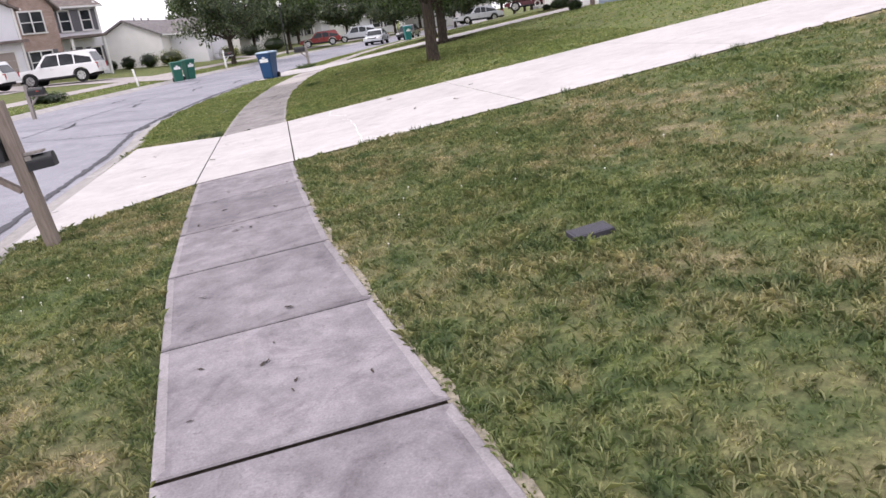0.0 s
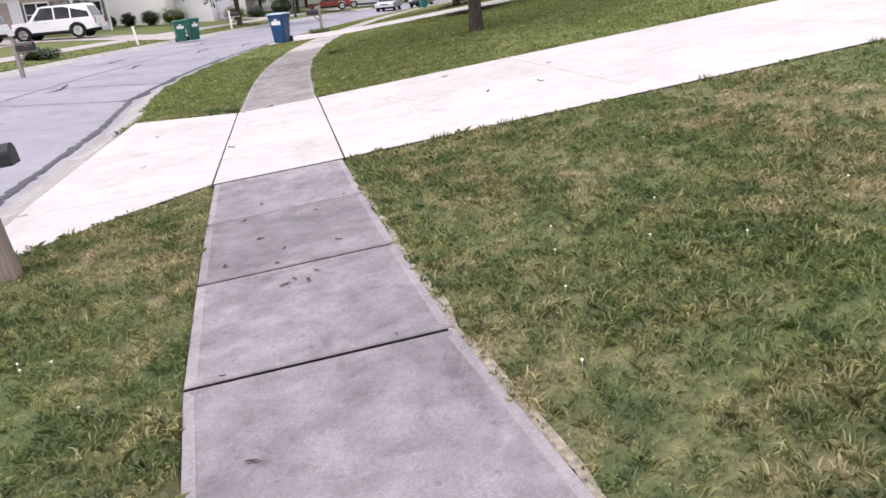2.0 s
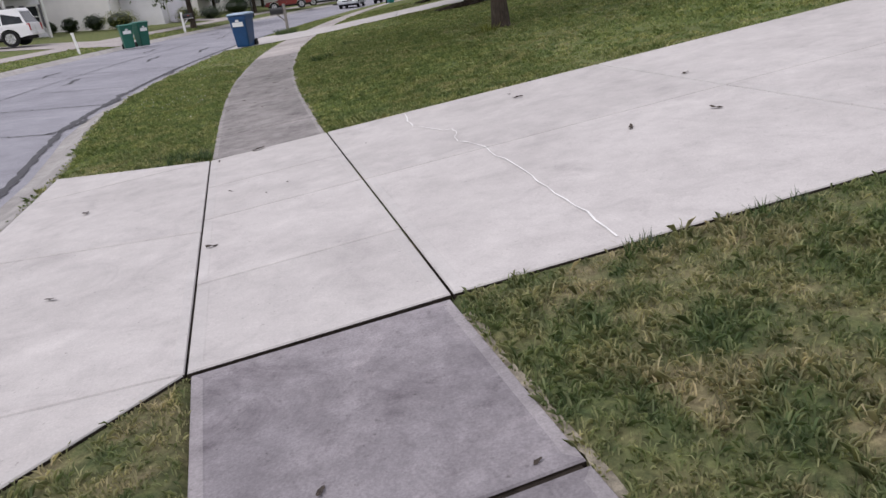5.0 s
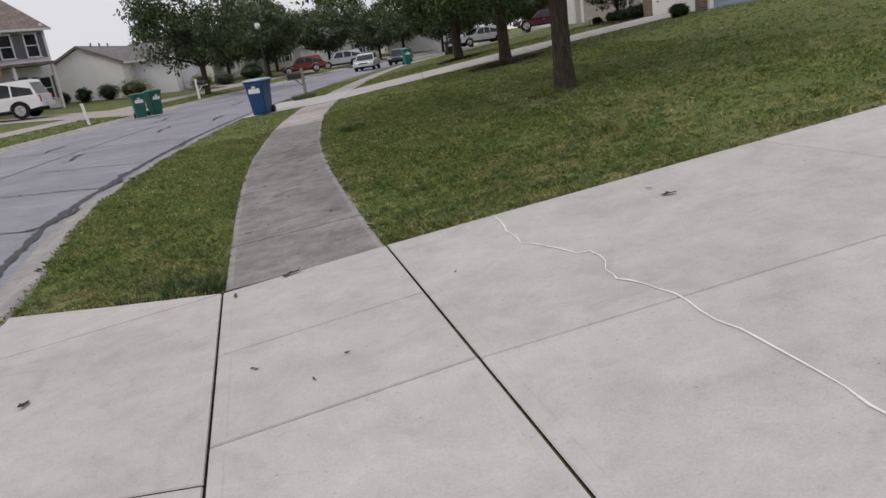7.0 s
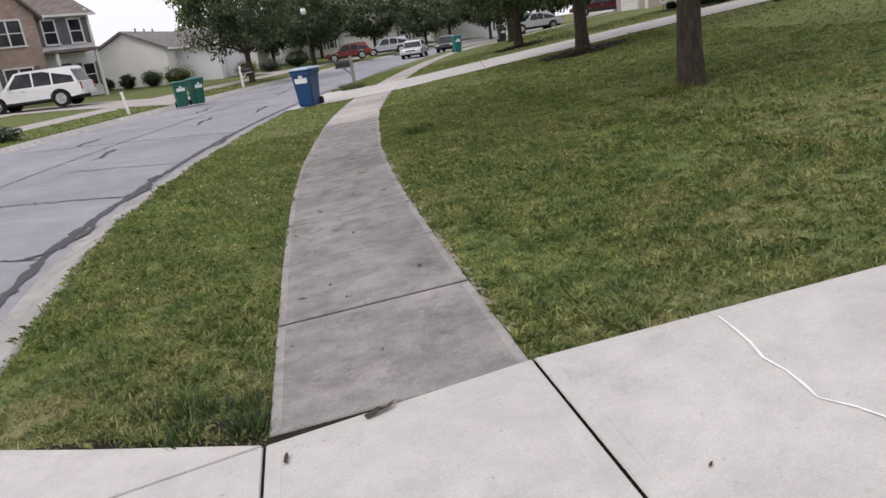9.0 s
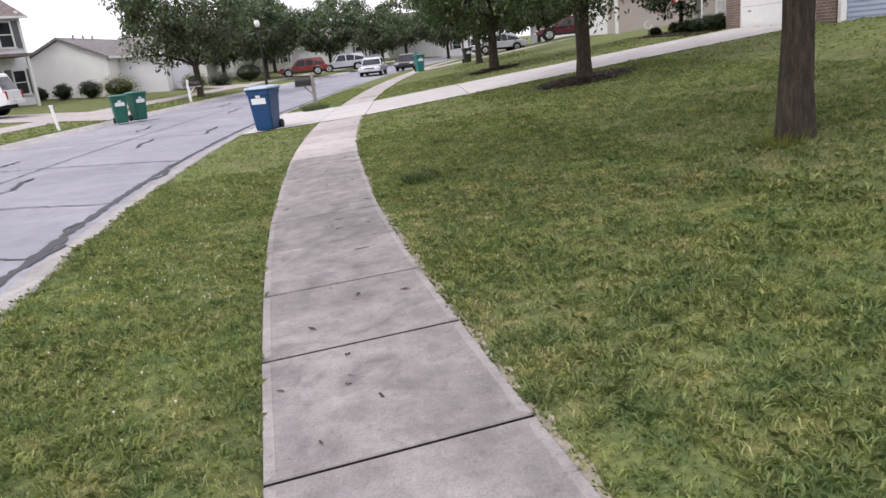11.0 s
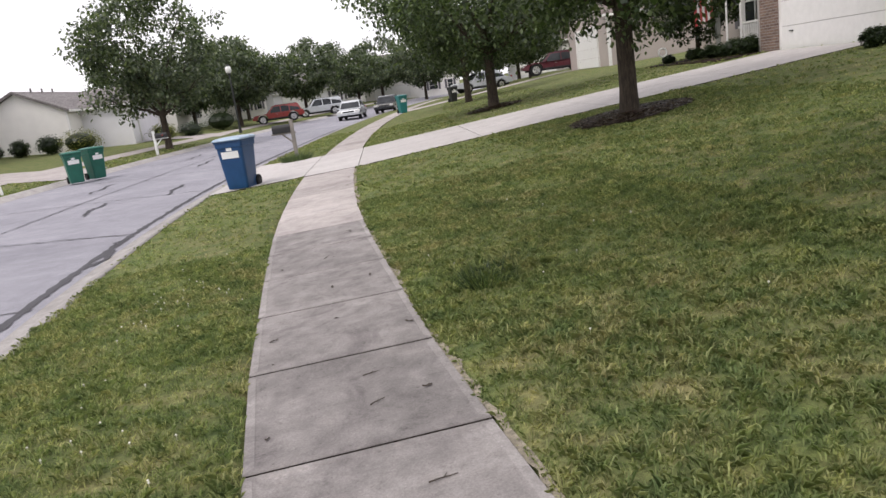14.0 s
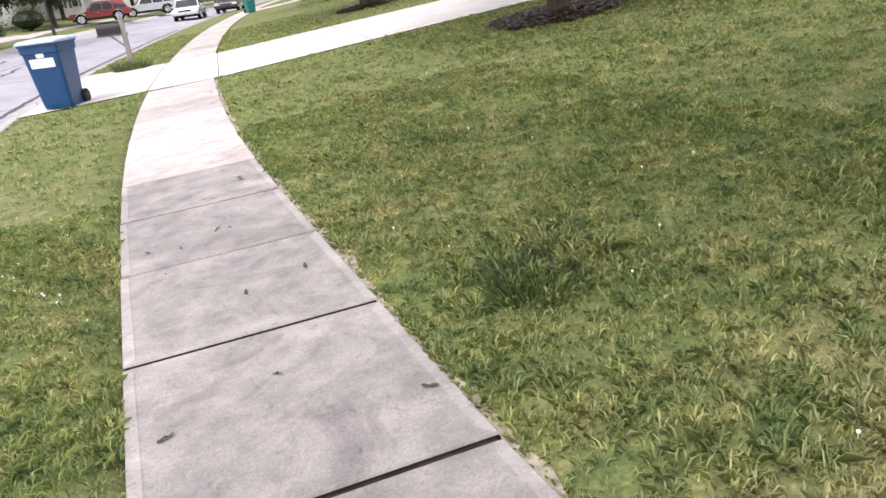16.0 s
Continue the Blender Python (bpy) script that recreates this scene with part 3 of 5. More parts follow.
soil_bed(d1(0.05, 0.02), d1(15.9, 0.02), d1(15.9, 0.98), d1(0.05, 0.98))
soil_bed(C_0.lerp(C_F, 0.02), D1_NEAR.lerp(D1_FAR, 0.02), D1_NEAR.lerp(D1_FAR, 0.98), C_0.lerp(C_F, 0.98))
soil_bed(d2(0.01, 0.02), d2(0.99, 0.02), d2(0.99, 0.98), d2(0.01, 0.98))

# ---- the sidewalk, slab by slab ----
walk_1 = empty("pavement_near", Matrix(), "weathered grey concrete sidewalk of jointed slabs", "sidewalk", kind="structure")
near_joints = [-8.9, -7.6, -6.3, -5.0, -3.65, -2.3, -1.0, 0.42, 1.67, 2.98, 4.18, 5.39, 6.685]
mid_joints = [11.18, 12.45, 13.67, 14.92, 16.11, 17.36, 18.62, 19.88, 21.1, 22.3, 23.5]
late_joints = [23.5, 24.7, 25.9, 27.1, 28.3, 29.5, 30.75]
far_joints = steps((36.3, 98, 1.3))


def joint_end(y, d):
    """One end of a joint: the cuts lie a little less than square across the walk."""
    yy = y + d * joint_skew(y)
    return Vector((float(along(yy, d)[0]), yy))


def joint_skew(y):
    return float(np.interp(y, [3.0, 5.5, 11.2, 14.0, 16.5, 19.9, 23.6], [0.22, 0.26, 0.2, 0.16, 0.06, -0.04, -0.1]))


def walk_slabs(joints, mats):
    for i in range(len(joints) - 1):
        a, b = joints[i], joints[i + 1]
        slab("slab", [joint_end(a, -0.61), joint_end(a, 0.61), joint_end(b, 0.61), joint_end(b, -0.61)], walk_1, mats, 0.015 + 0.0015 * math.sin(i * 2.1))


strip_sheet("joint_bed", steps((-9, 30, 0.5), (30, 98, 1)), [-0.58, 0.0, 0.58], [-0.004] * 3, SOIL, "dark soil filling the sidewalk joints", "soil")
walk_slabs(near_joints, [WALK_DARK, WALK_EDGE])
walk_slabs(mid_joints, [WALK_MID, WALK_MID_EDGE])
walk_slabs(late_joints, [WALK_LIGHT, WALK_LIGHT])
walk_slabs(far_joints, [WALK_LIGHT, WALK_LIGHT])

# ---- seams and cracks ----
def ribbon(name, pts, width, material, label, category, lift, wobble=0.03, seed=1, parent=None):
    """A flat strip along points in plan, of uneven width, lying on the surface."""
    rng = random.Random(seed)
    fine = []
    for a, b in zip(pts, pts[1:]):
        a, b = Vector(a), Vector(b)
        n = max(2, int((b - a).length / 0.12))
        for i in range(n):
            fine.append(a.lerp(b, i / n) + Vector((rng.uniform(-wobble, wobble), rng.uniform(-wobble, wobble))))
    fine.append(Vector(pts[-1]))
    vs, fs = [], []
    for i, p in enumerate(fine):
        t = (fine[min(i + 1, len(fine) - 1)] - fine[max(i - 1, 0)]).normalized()
        s = Vector((t.y, -t.x)) * width * rng.uniform(0.3, 0.75)
        for q in (p - s, p + s):
            vs.append((q.x, q.y, float(land(q.x, q.y)) + lift))
    for i in range(len(fine) - 1):
        fs.append((2 * i, 2 * i + 1, 2 * i + 3, 2 * i + 2))
    ob = mesh_object(name, vs, fs, material, parent)
    return tagged(ob, label, category, kind="structure")


def road_line(y0, y1, d0, d1, step=2.0):
    n = max(2, int(abs(y1 - y0) / step))
    return [(float(along(y0 + (y1 - y0) * i / n, d0 + (d1 - d0) * i / n)[0]), y0 + (y1 - y0) * i / n) for i in range(n + 1)]


ribbon("tar_seam", road_line(-8, 60, -2.93, -2.98), 0.11, TAR, "dark tar seam along the gutter", "tar seam", 0.014, 0.02, 2)
ribbon("tar_seam", road_line(-4, 70, -6.7, -6.75), 0.035, TAR, "thin dark seam in the middle of the street", "tar seam", 0.014, 0.02, 3)
for k, (y, d0, d1_, dy) in enumerate([(5.4, -2.95, -10.4, 0.8), (15.6, -2.95, -7.2, 0.5), (19.0, -2.95, -9.6, 0.7), (22.2, -2.95, -6.0, 0.4), (27.0, -2.95, -10.2, 1.2), (33.0, -3, -10.4, 0.4),
                                      (39.0, -3, -9.0, 0.8), (46.0, -3, -10, 0.4), (13.2, -5, -10.4, 1.0), (53, -3, -10, 0.5)]):
    ribbon("tar_seam", road_line(y, y + dy, d0, d1_, 0.2), 0.04, TAR, "thin dark crack sealed across the street", "tar seam", 0.016, 0.05, 10 + k)
for k, (y, d, n) in enumerate([(15.6, -3.15, 5), (18.6, -3.2, 6), (24.5, -3.2, 6), (24.2, -6.0, 5), (30.5, -5.6, 6), (28.0, -8.2, 5), (36, -7.6, 7), (42, -6, 7), (18.4, -6.1, 5), (47, -8, 8), (33, -4.4, 6)]):
    pts = [(float(along(y + 0.45 * j, d - 0.05 * j - 0.08 * math.sin(j * 1.7 + k))[0]), y + 0.45 * j) for j in range(n)]
    ribbon("tar_seam", pts, 0.075, TAR, "uneven dark tar streak along the asphalt", "tar seam", 0.018, 0.04, 40 + k)
ribbon("sealed_crack", [(-1.39, 11.38), (-1.36, 11.1), (-1.33, 10.84), (-1.30, 10.65), (-1.14, 10.45), (-1.03, 10.21), (-0.95, 10.2), (-0.91, 10.08), (-0.94, 9.84), (-0.92, 9.68), (-0.84, 9.56), (-0.73, 9.36), (-0.68, 9.0), (-0.60, 8.75), (-0.55, 8.45), (-0.50, 8.2), (-0.41, 7.75), (-0.36, 7.48), (-0.30, 7.08)], 0.0085, SEAL,
       "white sealed crack wandering across the driveway", "crack", 0.0265, 0.012, 5)


# ---- what grows ----
def leaf_mesh(name, centres, count, spread, size, rng, droop=0.5, flat=0.8):
    """Many small folded leaves in clumps round the centres: two triangles each."""
    n = len(centres) * count
    c = np.repeat(np.array(centres), count, axis=0)
    g = rng.normal(0, 1, (n, 3))
    g /= np.maximum(1e-6, np.linalg.norm(g, axis=1))[:, None]
    p = c + g * (rng.uniform(0.15, 1, n) ** 0.6)[:, None] * spread * np.array([1, 1, flat])
    a = rng.uniform(0, 2 * np.pi, n)
    tilt = rng.uniform(-0.9, 0.5, n) - droop
    ax = np.stack([np.cos(a) * np.cos(tilt), np.sin(a) * np.cos(tilt), np.sin(tilt)], 1)
    side = np.stack([-np.sin(a), np.cos(a), rng.uniform(-0.6, 0.6, n)], 1)
    s = size * rng.uniform(0.6, 1.3, n)[:, None]
    v = np.empty((n, 4, 3))
    v[:, 0] = p
    v[:, 1] = p + ax * s * 0.5 + side * s * 0.33
    v[:, 2] = p + ax * s
    v[:, 3] = p + ax * s * 0.5 - side * s * 0.33
    return quads(name, v)


def quads(name, v):
    n, k = v.shape[0], v.shape[1]
    me = bpy.data.meshes.new(name)
    me.vertices.add(n * k)
    me.vertices.foreach_set("co", v.astype(np.float32).ravel())
    me.loops.add(n * k)
    me.loops.foreach_set("vertex_index", np.arange(n * k, dtype=np.int32))
    me.polygons.add(n)
    me.polygons.foreach_set("loop_start", np.arange(0, n * k, k, dtype=np.int32))
    me.update(calc_edges=True)
    return me


def limb(bm, a, b, r1, r2, rng, seg=7, bends=4, sag=0.0):
    """A crooked tapering limb from a to b."""
    a, b = Vector(a), Vector(b)
    n = bends
    pts = [a.lerp(b, i / n) + (Vector((rng.uniform(-1, 1), rng.uniform(-1, 1), rng.uniform(-0.5, 0.5))) * (b - a).length * 0.05 if 0 < i < n else Vector((0, 0, 0))) for i in range(n + 1)]
    rings = []
    for i, p in enumerate(pts):
        t = (pts[min(i + 1, n)] - pts[max(i - 1, 0)]).normalized()
        q = t.to_track_quat("Z", "Y")
        r = r1 + (r2 - r1) * i / n
        rings.append([bm.verts.new(p + q @ Vector((math.cos(6.2832 * j / seg) * r, math.sin(6.2832 * j / seg) * r, 0))) for j in range(seg)])
    for lo, hi in zip(rings, rings[1:]):
        for j in range(seg):
            bm.faces.new((lo[j], lo[(j + 1) % seg], hi[(j + 1) % seg], hi[j]))
    bm.faces.new(rings[-1])
    return pts


def tree(place, height, fork, radius, trunk_r, leaves, leaf, seed, label, material, clumps=150, low=None, lean=0.0, group="street trees", skirt=0.62, puff=0.19, droop=()):
    """Trunk with flared foot, limbs, and a crown of leaf clumps with gaps and an uneven outline."""
    rng = random.Random(seed)
    nrng = np.random.RandomState(seed)
    top = empty("tree", Matrix.Translation(place), label, "tree", group)
    bm = bmesh.new()
    foot = [(trunk_r * 1.4, -0.1), (trunk_r * 1.15, 0.12), (trunk_r, 0.5), (trunk_r * 0.93, fork * 0.7), (trunk_r * 0.95, fork)]
    seg = 14
    rings = []
    for r, z in foot:
        rings.append([bm.verts.new((math.cos(6.2832 * j / seg) * r * rng.uniform(0.93, 1.07) + lean * z, math.sin(6.2832 * j / seg) * r * rng.uniform(0.93, 1.07), z)) for j in range(seg)])
    for lo, hi in zip(rings, rings[1:]):
        for j in range(seg):
            bm.faces.new((lo[j], lo[(j + 1) % seg], hi[(j + 1) % seg], hi[j]))
    part("trunk", bm, BARK, top, "", True)
    mid = (height + fork) / 2 + 0.1 * height
    low = fork * 0.95 if low is None else low
    base = Vector((lean * fork, 0, fork - 0.1))
    tips = []
    for k in range(9):
        a = 6.2832 * k / 9 + rng.uniform(-0.3, 0.3)
        up = rng.uniform(0.25, 0.95)
        tip = Vector((math.cos(a) * radius * (1.05 - 0.55 * up), math.sin(a) * radius * (1.05 - 0.55 * up), fork + (height - fork) * up * 0.82))
        bm = bmesh.new()
        pts = limb(bm, base, tip, trunk_r * 0.5, trunk_r * 0.08, rng, 7, 5)
        tips += pts[2:]
        for _ in range(3):
            p = pts[rng.randint(2, 4)]
            q = p + Vector((rng.uniform(-1, 1), rng.uniform(-1, 1), rng.uniform(-0.3, 0.7))) * radius * 0.35
            limb(bm, p, q, trunk_r * 0.16, trunk_r * 0.04, rng, 5, 3)
            tips.append(q)
        part("limb", bm, BARK, top, "", True)
    for j, c in enumerate(droop):
        if j % 7 == 0:
            bm = bmesh.new()
            limb(bm, base + Vector((0, 0, 0.3)), Vector(c) + Vector((0, 0, 0.25)), trunk_r * 0.3, trunk_r * 0.05, rng, 6, 6)
            part("limb", bm, BARK, top, "", True)
    centres = [tuple(t) for t in tips] + list(droop)
    while len(centres) < clumps:
        u = nrng.normal(0, 1, 3)
        u /= np.linalg.norm(u)
        r = nrng.uniform(0.45, 1.0) ** 0.5
        x, y, z = u * r
        zz = low + (height - low) * (0.5 + 0.5 * z)
        f = min(1.0, skirt + 0.9 * (zz - low) / (height - low)) * (1.0 if zz < mid else 1.0 - 0.35 * (zz - mid) / (height - mid))
        w = 1 + 0.28 * noise.noise(Vector((u[0] * 1.7 + seed, u[1] * 1.7, u[2] * 1.7)))
        if noise.noise(Vector((x * 2.1 + seed * 3.1, y * 2.1, z * 2.1))) < -0.32:
            continue
        centres.append((x * radius * f * w, y * radius * f * w, zz + 0.15 * radius * (w - 1)))
    me = leaf_mesh("crown", centres, max(1, leaves // len(centres)), radius * puff, leaf, nrng)
    me.materials.append(material)
    crown = new("crown", me)
    crown.parent = top
    return top


rh = random.Random(4)
HANGING = []
for _ in range(46):
    hx = rh.uniform(-4.9, -0.6)
    HANGING.append((hx, rh.uniform(0.6, 3.4), 1.72 - 0.13 * hx + rh.uniform(0.0, 0.7)))
tree_1 = tree(on_land(0.46, 17.75), 7.4, 1.55, 3.7, 0.155, 33000, 0.10, 11, "young street tree with furrowed bark and dense leaves", LEAF, 320, 2.5, 0.0, "street trees", 0.93, 0.11, HANGING)
tree_2 = tree(on_land(0.68, 27.35), 7.6, 2.0, 4.1, 0.165, 40000, 0.115, 12, "street tree standing in a ring of dark mulch", LEAF, 320, 1.45, 0.0, "street trees", 0.72, 0.16)
tree_3 = tree(on_land(0.05, 40.0), 7.4, 2.0, 4.5, 0.19, 28000, 0.15, 13, "leafy street tree in a mulch ring beside a driveway", LEAF, 240, 1.5)
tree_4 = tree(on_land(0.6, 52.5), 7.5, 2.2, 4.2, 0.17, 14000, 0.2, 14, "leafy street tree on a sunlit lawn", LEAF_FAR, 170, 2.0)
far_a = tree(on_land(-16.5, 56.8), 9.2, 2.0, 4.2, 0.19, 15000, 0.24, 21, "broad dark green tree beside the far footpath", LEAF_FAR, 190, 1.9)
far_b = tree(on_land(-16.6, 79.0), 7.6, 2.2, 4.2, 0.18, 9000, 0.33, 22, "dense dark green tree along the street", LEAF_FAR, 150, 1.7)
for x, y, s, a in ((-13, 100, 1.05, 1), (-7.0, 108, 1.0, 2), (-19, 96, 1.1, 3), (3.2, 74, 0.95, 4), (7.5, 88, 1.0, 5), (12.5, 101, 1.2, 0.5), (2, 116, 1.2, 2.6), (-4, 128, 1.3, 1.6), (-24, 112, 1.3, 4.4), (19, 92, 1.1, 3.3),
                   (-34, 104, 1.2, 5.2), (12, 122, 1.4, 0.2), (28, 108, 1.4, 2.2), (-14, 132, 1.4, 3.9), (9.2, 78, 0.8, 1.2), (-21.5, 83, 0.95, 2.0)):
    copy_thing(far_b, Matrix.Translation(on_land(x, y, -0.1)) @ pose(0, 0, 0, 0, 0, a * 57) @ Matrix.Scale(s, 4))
for x, y, s, a in ((-40, 33, 1.0, 1.0),):
    copy_thing(far_a, Matrix.Translation(on_land(x, y, -0.1)) @ pose(0, 0, 0, 0, 0, a * 57) @ Matrix.Scale(s, 4))


def shrub(place, rx, ry, h, material, seed, label, count=2600, leaf=0.06, name="shrub"):
    rng = np.random.RandomState(seed)
    top = empty(name, Matrix.Translation(place), label, "shrub", "garden shrubs")
    cs = []
    while len(cs) < 60:
        u = rng.normal(0, 1, 3)
        u /= np.linalg.norm(u)
        cs.append((u[0] * rx * 0.85, u[1] * ry * 0.85, h * 0.5 + u[2] * h * 0.42))
    me = leaf_mesh("foliage", cs, count // 60, min(rx, ry) * 0.34, leaf, rng, 0.0)
    me.materials.append(material)
    f = new("foliage", me)
    f.parent = top
    bm = bmesh.new()
    r = random.Random(seed)
    for k in range(7):
        a = 6.28 * k / 7
        limb(bm, (0, 0, -0.05), (math.cos(a) * rx * 0.6, math.sin(a) * ry * 0.6, h * 0.7), 0.02, 0.006, r, 5, 3)
    bmesh.ops.create_icosphere(bm, subdivisions=2, radius=1, matrix=Matrix.Translation((0, 0, h * 0.48)) @ Matrix.Diagonal((rx * 0.72, ry * 0.72, h * 0.42, 1)))
    part("core", bm, LEAF_HEDGE, top)
    return top


def mulch_ring(place, r, seed, label):
    rng = np.random.RandomState(seed)
    top = empty("mulch_bed", Matrix.Translation(place), label, "mulch bed")
    bm = bmesh.new()
    n = 28
    c = bm.verts.new((0, 0, 0.05))
    inner = [bm.verts.new((math.cos(6.2832 * i / n) * r * 0.6, math.sin(6.2832 * i / n) * r * 0.6, 0.03 + 0.105 * math.cos(6.2832 * i / n) * r * 0.6)) for i in range(n)]
    outer = []
    for i in range(n):
        x, y = math.cos(6.2832 * i / n) * r * rng.uniform(0.88, 1.1), math.sin(6.2832 * i / n) * r * rng.uniform(0.88, 1.1)
        outer.append(bm.verts.new((x, y, 0.105 * x - 0.005)))
    for i in range(n):
        j = (i + 1) % n
        bm.faces.new((c, inner[i], inner[j]))
        bm.faces.new((inner[i], outer[i], outer[j], inner[j]))
    part("mound", bm, MULCH_BASE, top, "", True)
    m = 2600
    a, q = rng.uniform(0, 6.2832, m), np.sqrt(rng.uniform(0, 1, m)) * r * 1.02
    x, y = np.cos(a) * q, np.sin(a) * q
    z = 0.105 * x + 0.10 * np.clip(1 - q / r, 0, 0.5) + 0.012
    t = rng.uniform(0, 6.2832, m)
    L, W = rng.uniform(0.02, 0.05, m), rng.uniform(0.005, 0.014, m)
    v = np.empty((m, 4, 3))
    for k, (sl, sw) in enumerate(((-1, -1), (1, -1), (1, 1), (-1, 1))):
        v[:, k, 0] = x + np.cos(t) * L * sl - np.sin(t) * W * sw
        v[:, k, 1] = y + np.sin(t) * L * sl + np.cos(t) * W * sw
        v[:, k, 2] = z + sl * rng.uniform(-0.012, 0.012, m)
    me = quads("mulch", v)
    me.materials.append(MULCH)
    ch = new("mulch", me)
    ch.parent = top
    tagged(ch, kind="stuff")
    return top


mulch_ring(on_land(0.68, 27.35, 0.03), 1.1, 1, "raised ring of dark brown mulch round a tree foot")
mulch_ring(on_land(0.05, 40.0, 0.03), 1.0, 2, "raised ring of dark brown mulch under a tree")


def in_quad(x, y, pts, grow=0.0):
    c = sum((Vector(p) for p in pts), Vector((0, 0))) / len(pts)
    ok = np.ones(len(x), bool)
    for a, b in zip(pts, pts[1:] + pts[:1]):
        a, b = Vector(a), Vector(b)
        t = (b - a).normalized()
        s = 1 if t.cross(c - a) > 0 else -1
        ok &= s * (t.x * (y - a.y) - t.y * (x - a.x)) > -grow
    return ok


PAVED = [[(-24, 42.3), (-16.35, 42.3), (-16.35, 47.0), (-24, 47.0)], [d1(-0.1, 0), d1(16, 0), d1(16, 1), d1(-0.1, 1)], [C_0, W_NEAR, W_FAR, C_F], [C_N, C_M, W_NEAR, C_0], [d2(0, 0), d2(1, 0), d2(1, 1), d2(0, 1)], [C2_N, W2_N, W2_F, C2_F], [W_NEAR, D1_NEAR, D1_FAR, W_FAR], [W2_N, D2_NEAR, D2_FAR, W2_F]]


def grass(name, y0, y1, da, db, density, height, width, seed, label, reach=0.03):
    """Blades over a stretch of lawn, in splayed tufts, thinner where the turf is worn."""
    rng = np.random.RandomState(seed)
    n = int((y1 - y0) * (db - da) * density)
    y = rng.uniform(y0, y1, n)
    d = rng.uniform(da, db, n)
    if -3 < da < 0:
        d = d - bulge(y) * (-d - 0.6) / 1.74
    x = axis(y) + d * np.sqrt(1 + steep(y) ** 2)
    keep = np.ones(n, bool)
    for q in PAVED:
        keep &= ~in_quad(x, y, q, 0.015)
    for cx, cy, r in ((0.68, 27.35, 1.08), (0.05, 40.0, 1.0), (1.68, 2.1, 0.17)):
        keep &= (x - cx) ** 2 + (y - cy) ** 2 > r * r
    u = np.sin(x * 2.3 + 1.7 * np.sin(y * 1.1)) * np.sin(y * 1.9 + 1.3 * np.sin(x * 0.9)) + 0.5 * np.sin(x * 5.1 + y * 3.7)
    c = np.sin(17 * x + 3 * np.sin(5 * y)) * np.sin(15 * y + 3 * np.sin(6.3 * x)) + 0.6 * np.sin(31 * x + 2 * np.sin(9 * y + 4 * x)) * np.sin(27 * y + 2 * np.sin(11 * x))
    keep &= rng.uniform(0, 1, n) < np.clip(0.78 + 0.2 * u + 0.4 * c, 0.4, 1)
    x, y, u, c = x[keep], y[keep], u[keep], c[keep]
    n = len(x)
    # blades stand in small tufts that splay outwards
    tufts = max(1, n // 5)
    pick = rng.randint(0, tufts, n)
    cx0, cy0 = x[:tufts][pick], y[:tufts][pick]
    u, c = u[:tufts][pick], c[:tufts][pick]
    a = rng.uniform(0, 6.2832, n)
    r = reach * np.sqrt(rng.uniform(0, 1, n))
    x, y = cx0 + np.cos(a) * r, cy0 + np.sin(a) * r
    d = lateral(x, y)
    ok = (np.abs(d) > 0.60) & ((d > 0) == (da > 0))
    for q in PAVED:
        ok &= ~in_quad(x, y, q, 0.012)
    x, y, a, u, c, pick = x[ok], y[ok], a[ok], u[ok], c[ok], pick[ok]
    n = len(x)
    z = land(x, y) - 0.004
    size = rng.uniform(0.55, 1.45, tufts)[pick]
    h = height * rng.uniform(0.5, 1.15, n) * size * (1 + 0.25 * np.clip(u, -1, 1)) * (1 + 0.3 * np.clip(c, -1, 1))
    h = h * (1 + 1.0 * np.exp(-((x + 3.1) ** 2 + (y - 19.6) ** 2) / 0.16))
    w = width * rng.uniform(0.6, 1.4, n)
    lean = h * rng.uniform(0.2, 1.3, n)
    b = a + rng.normal(0, 0.7, n) + rng.normal(0, 0.5, tufts)[pick]
    dx, dy = np.cos(b), np.sin(b)
    a = b + 1.5708 + rng.uniform(-0.5, 0.5, n)
    v = np.empty((n, 5, 3))
    ca, sa = np.cos(a) * w, np.sin(a) * w
    v[:, 0] = np.stack([x - ca * 0.6, y - sa * 0.6, z], 1)
    v[:, 1] = np.stack([x + ca * 0.6, y + sa * 0.6, z], 1)
    v[:, 2] = np.stack([x + ca + dx * lean * 0.4, y + sa + dy * lean * 0.4, z + h * 0.75], 1)
    v[:, 3] = np.stack([x + dx * lean, y + dy * lean, z + h * rng.uniform(0.6, 1.0, n)], 1)
    v[:, 4] = np.stack([x - ca + dx * lean * 0.4, y - sa + dy * lean * 0.4, z + h * 0.75], 1)
    me = quads(name, v)
    me.materials.append(BLADES)
    return tagged(new(name, me), label, "grass", kind="stuff")


grass("grass", -3, 25, 0.6, 3.6, 6500, 0.036, 0.0034, 1, "patchy mown grass with straw-coloured dry spots")
grass("grass", -3, 31, 3.6, 8.0, 1900, 0.034, 0.0055, 2, "mown green lawn grass with dry patches")
grass("grass", 25, 46, 0.6, 3.6, 650, 0.034, 0.007, 3, "mown green lawn grass")
grass("grass", -3, 42, 8.0, 13.0, 240, 0.036, 0.010, 4, "mown green lawn on the rise")
grass("grass", -3, 23, -2.34, -0.6, 6200, 0.038, 0.0034, 5, "weedy grass verge between sidewalk and curb")
grass("grass", 23, 50, -2.34, -0.6, 600, 0.034, 0.007, 6, "grass verge between sidewalk and curb")
grass("grass", 31, 70, 3.6, 8.0, 150, 0.03, 0.012, 7, "mown green lawn grass")
grass("grass", 10, 60, -13.1, -11.2, 200, 0.05, 0.016, 8, "grass verge across the street")


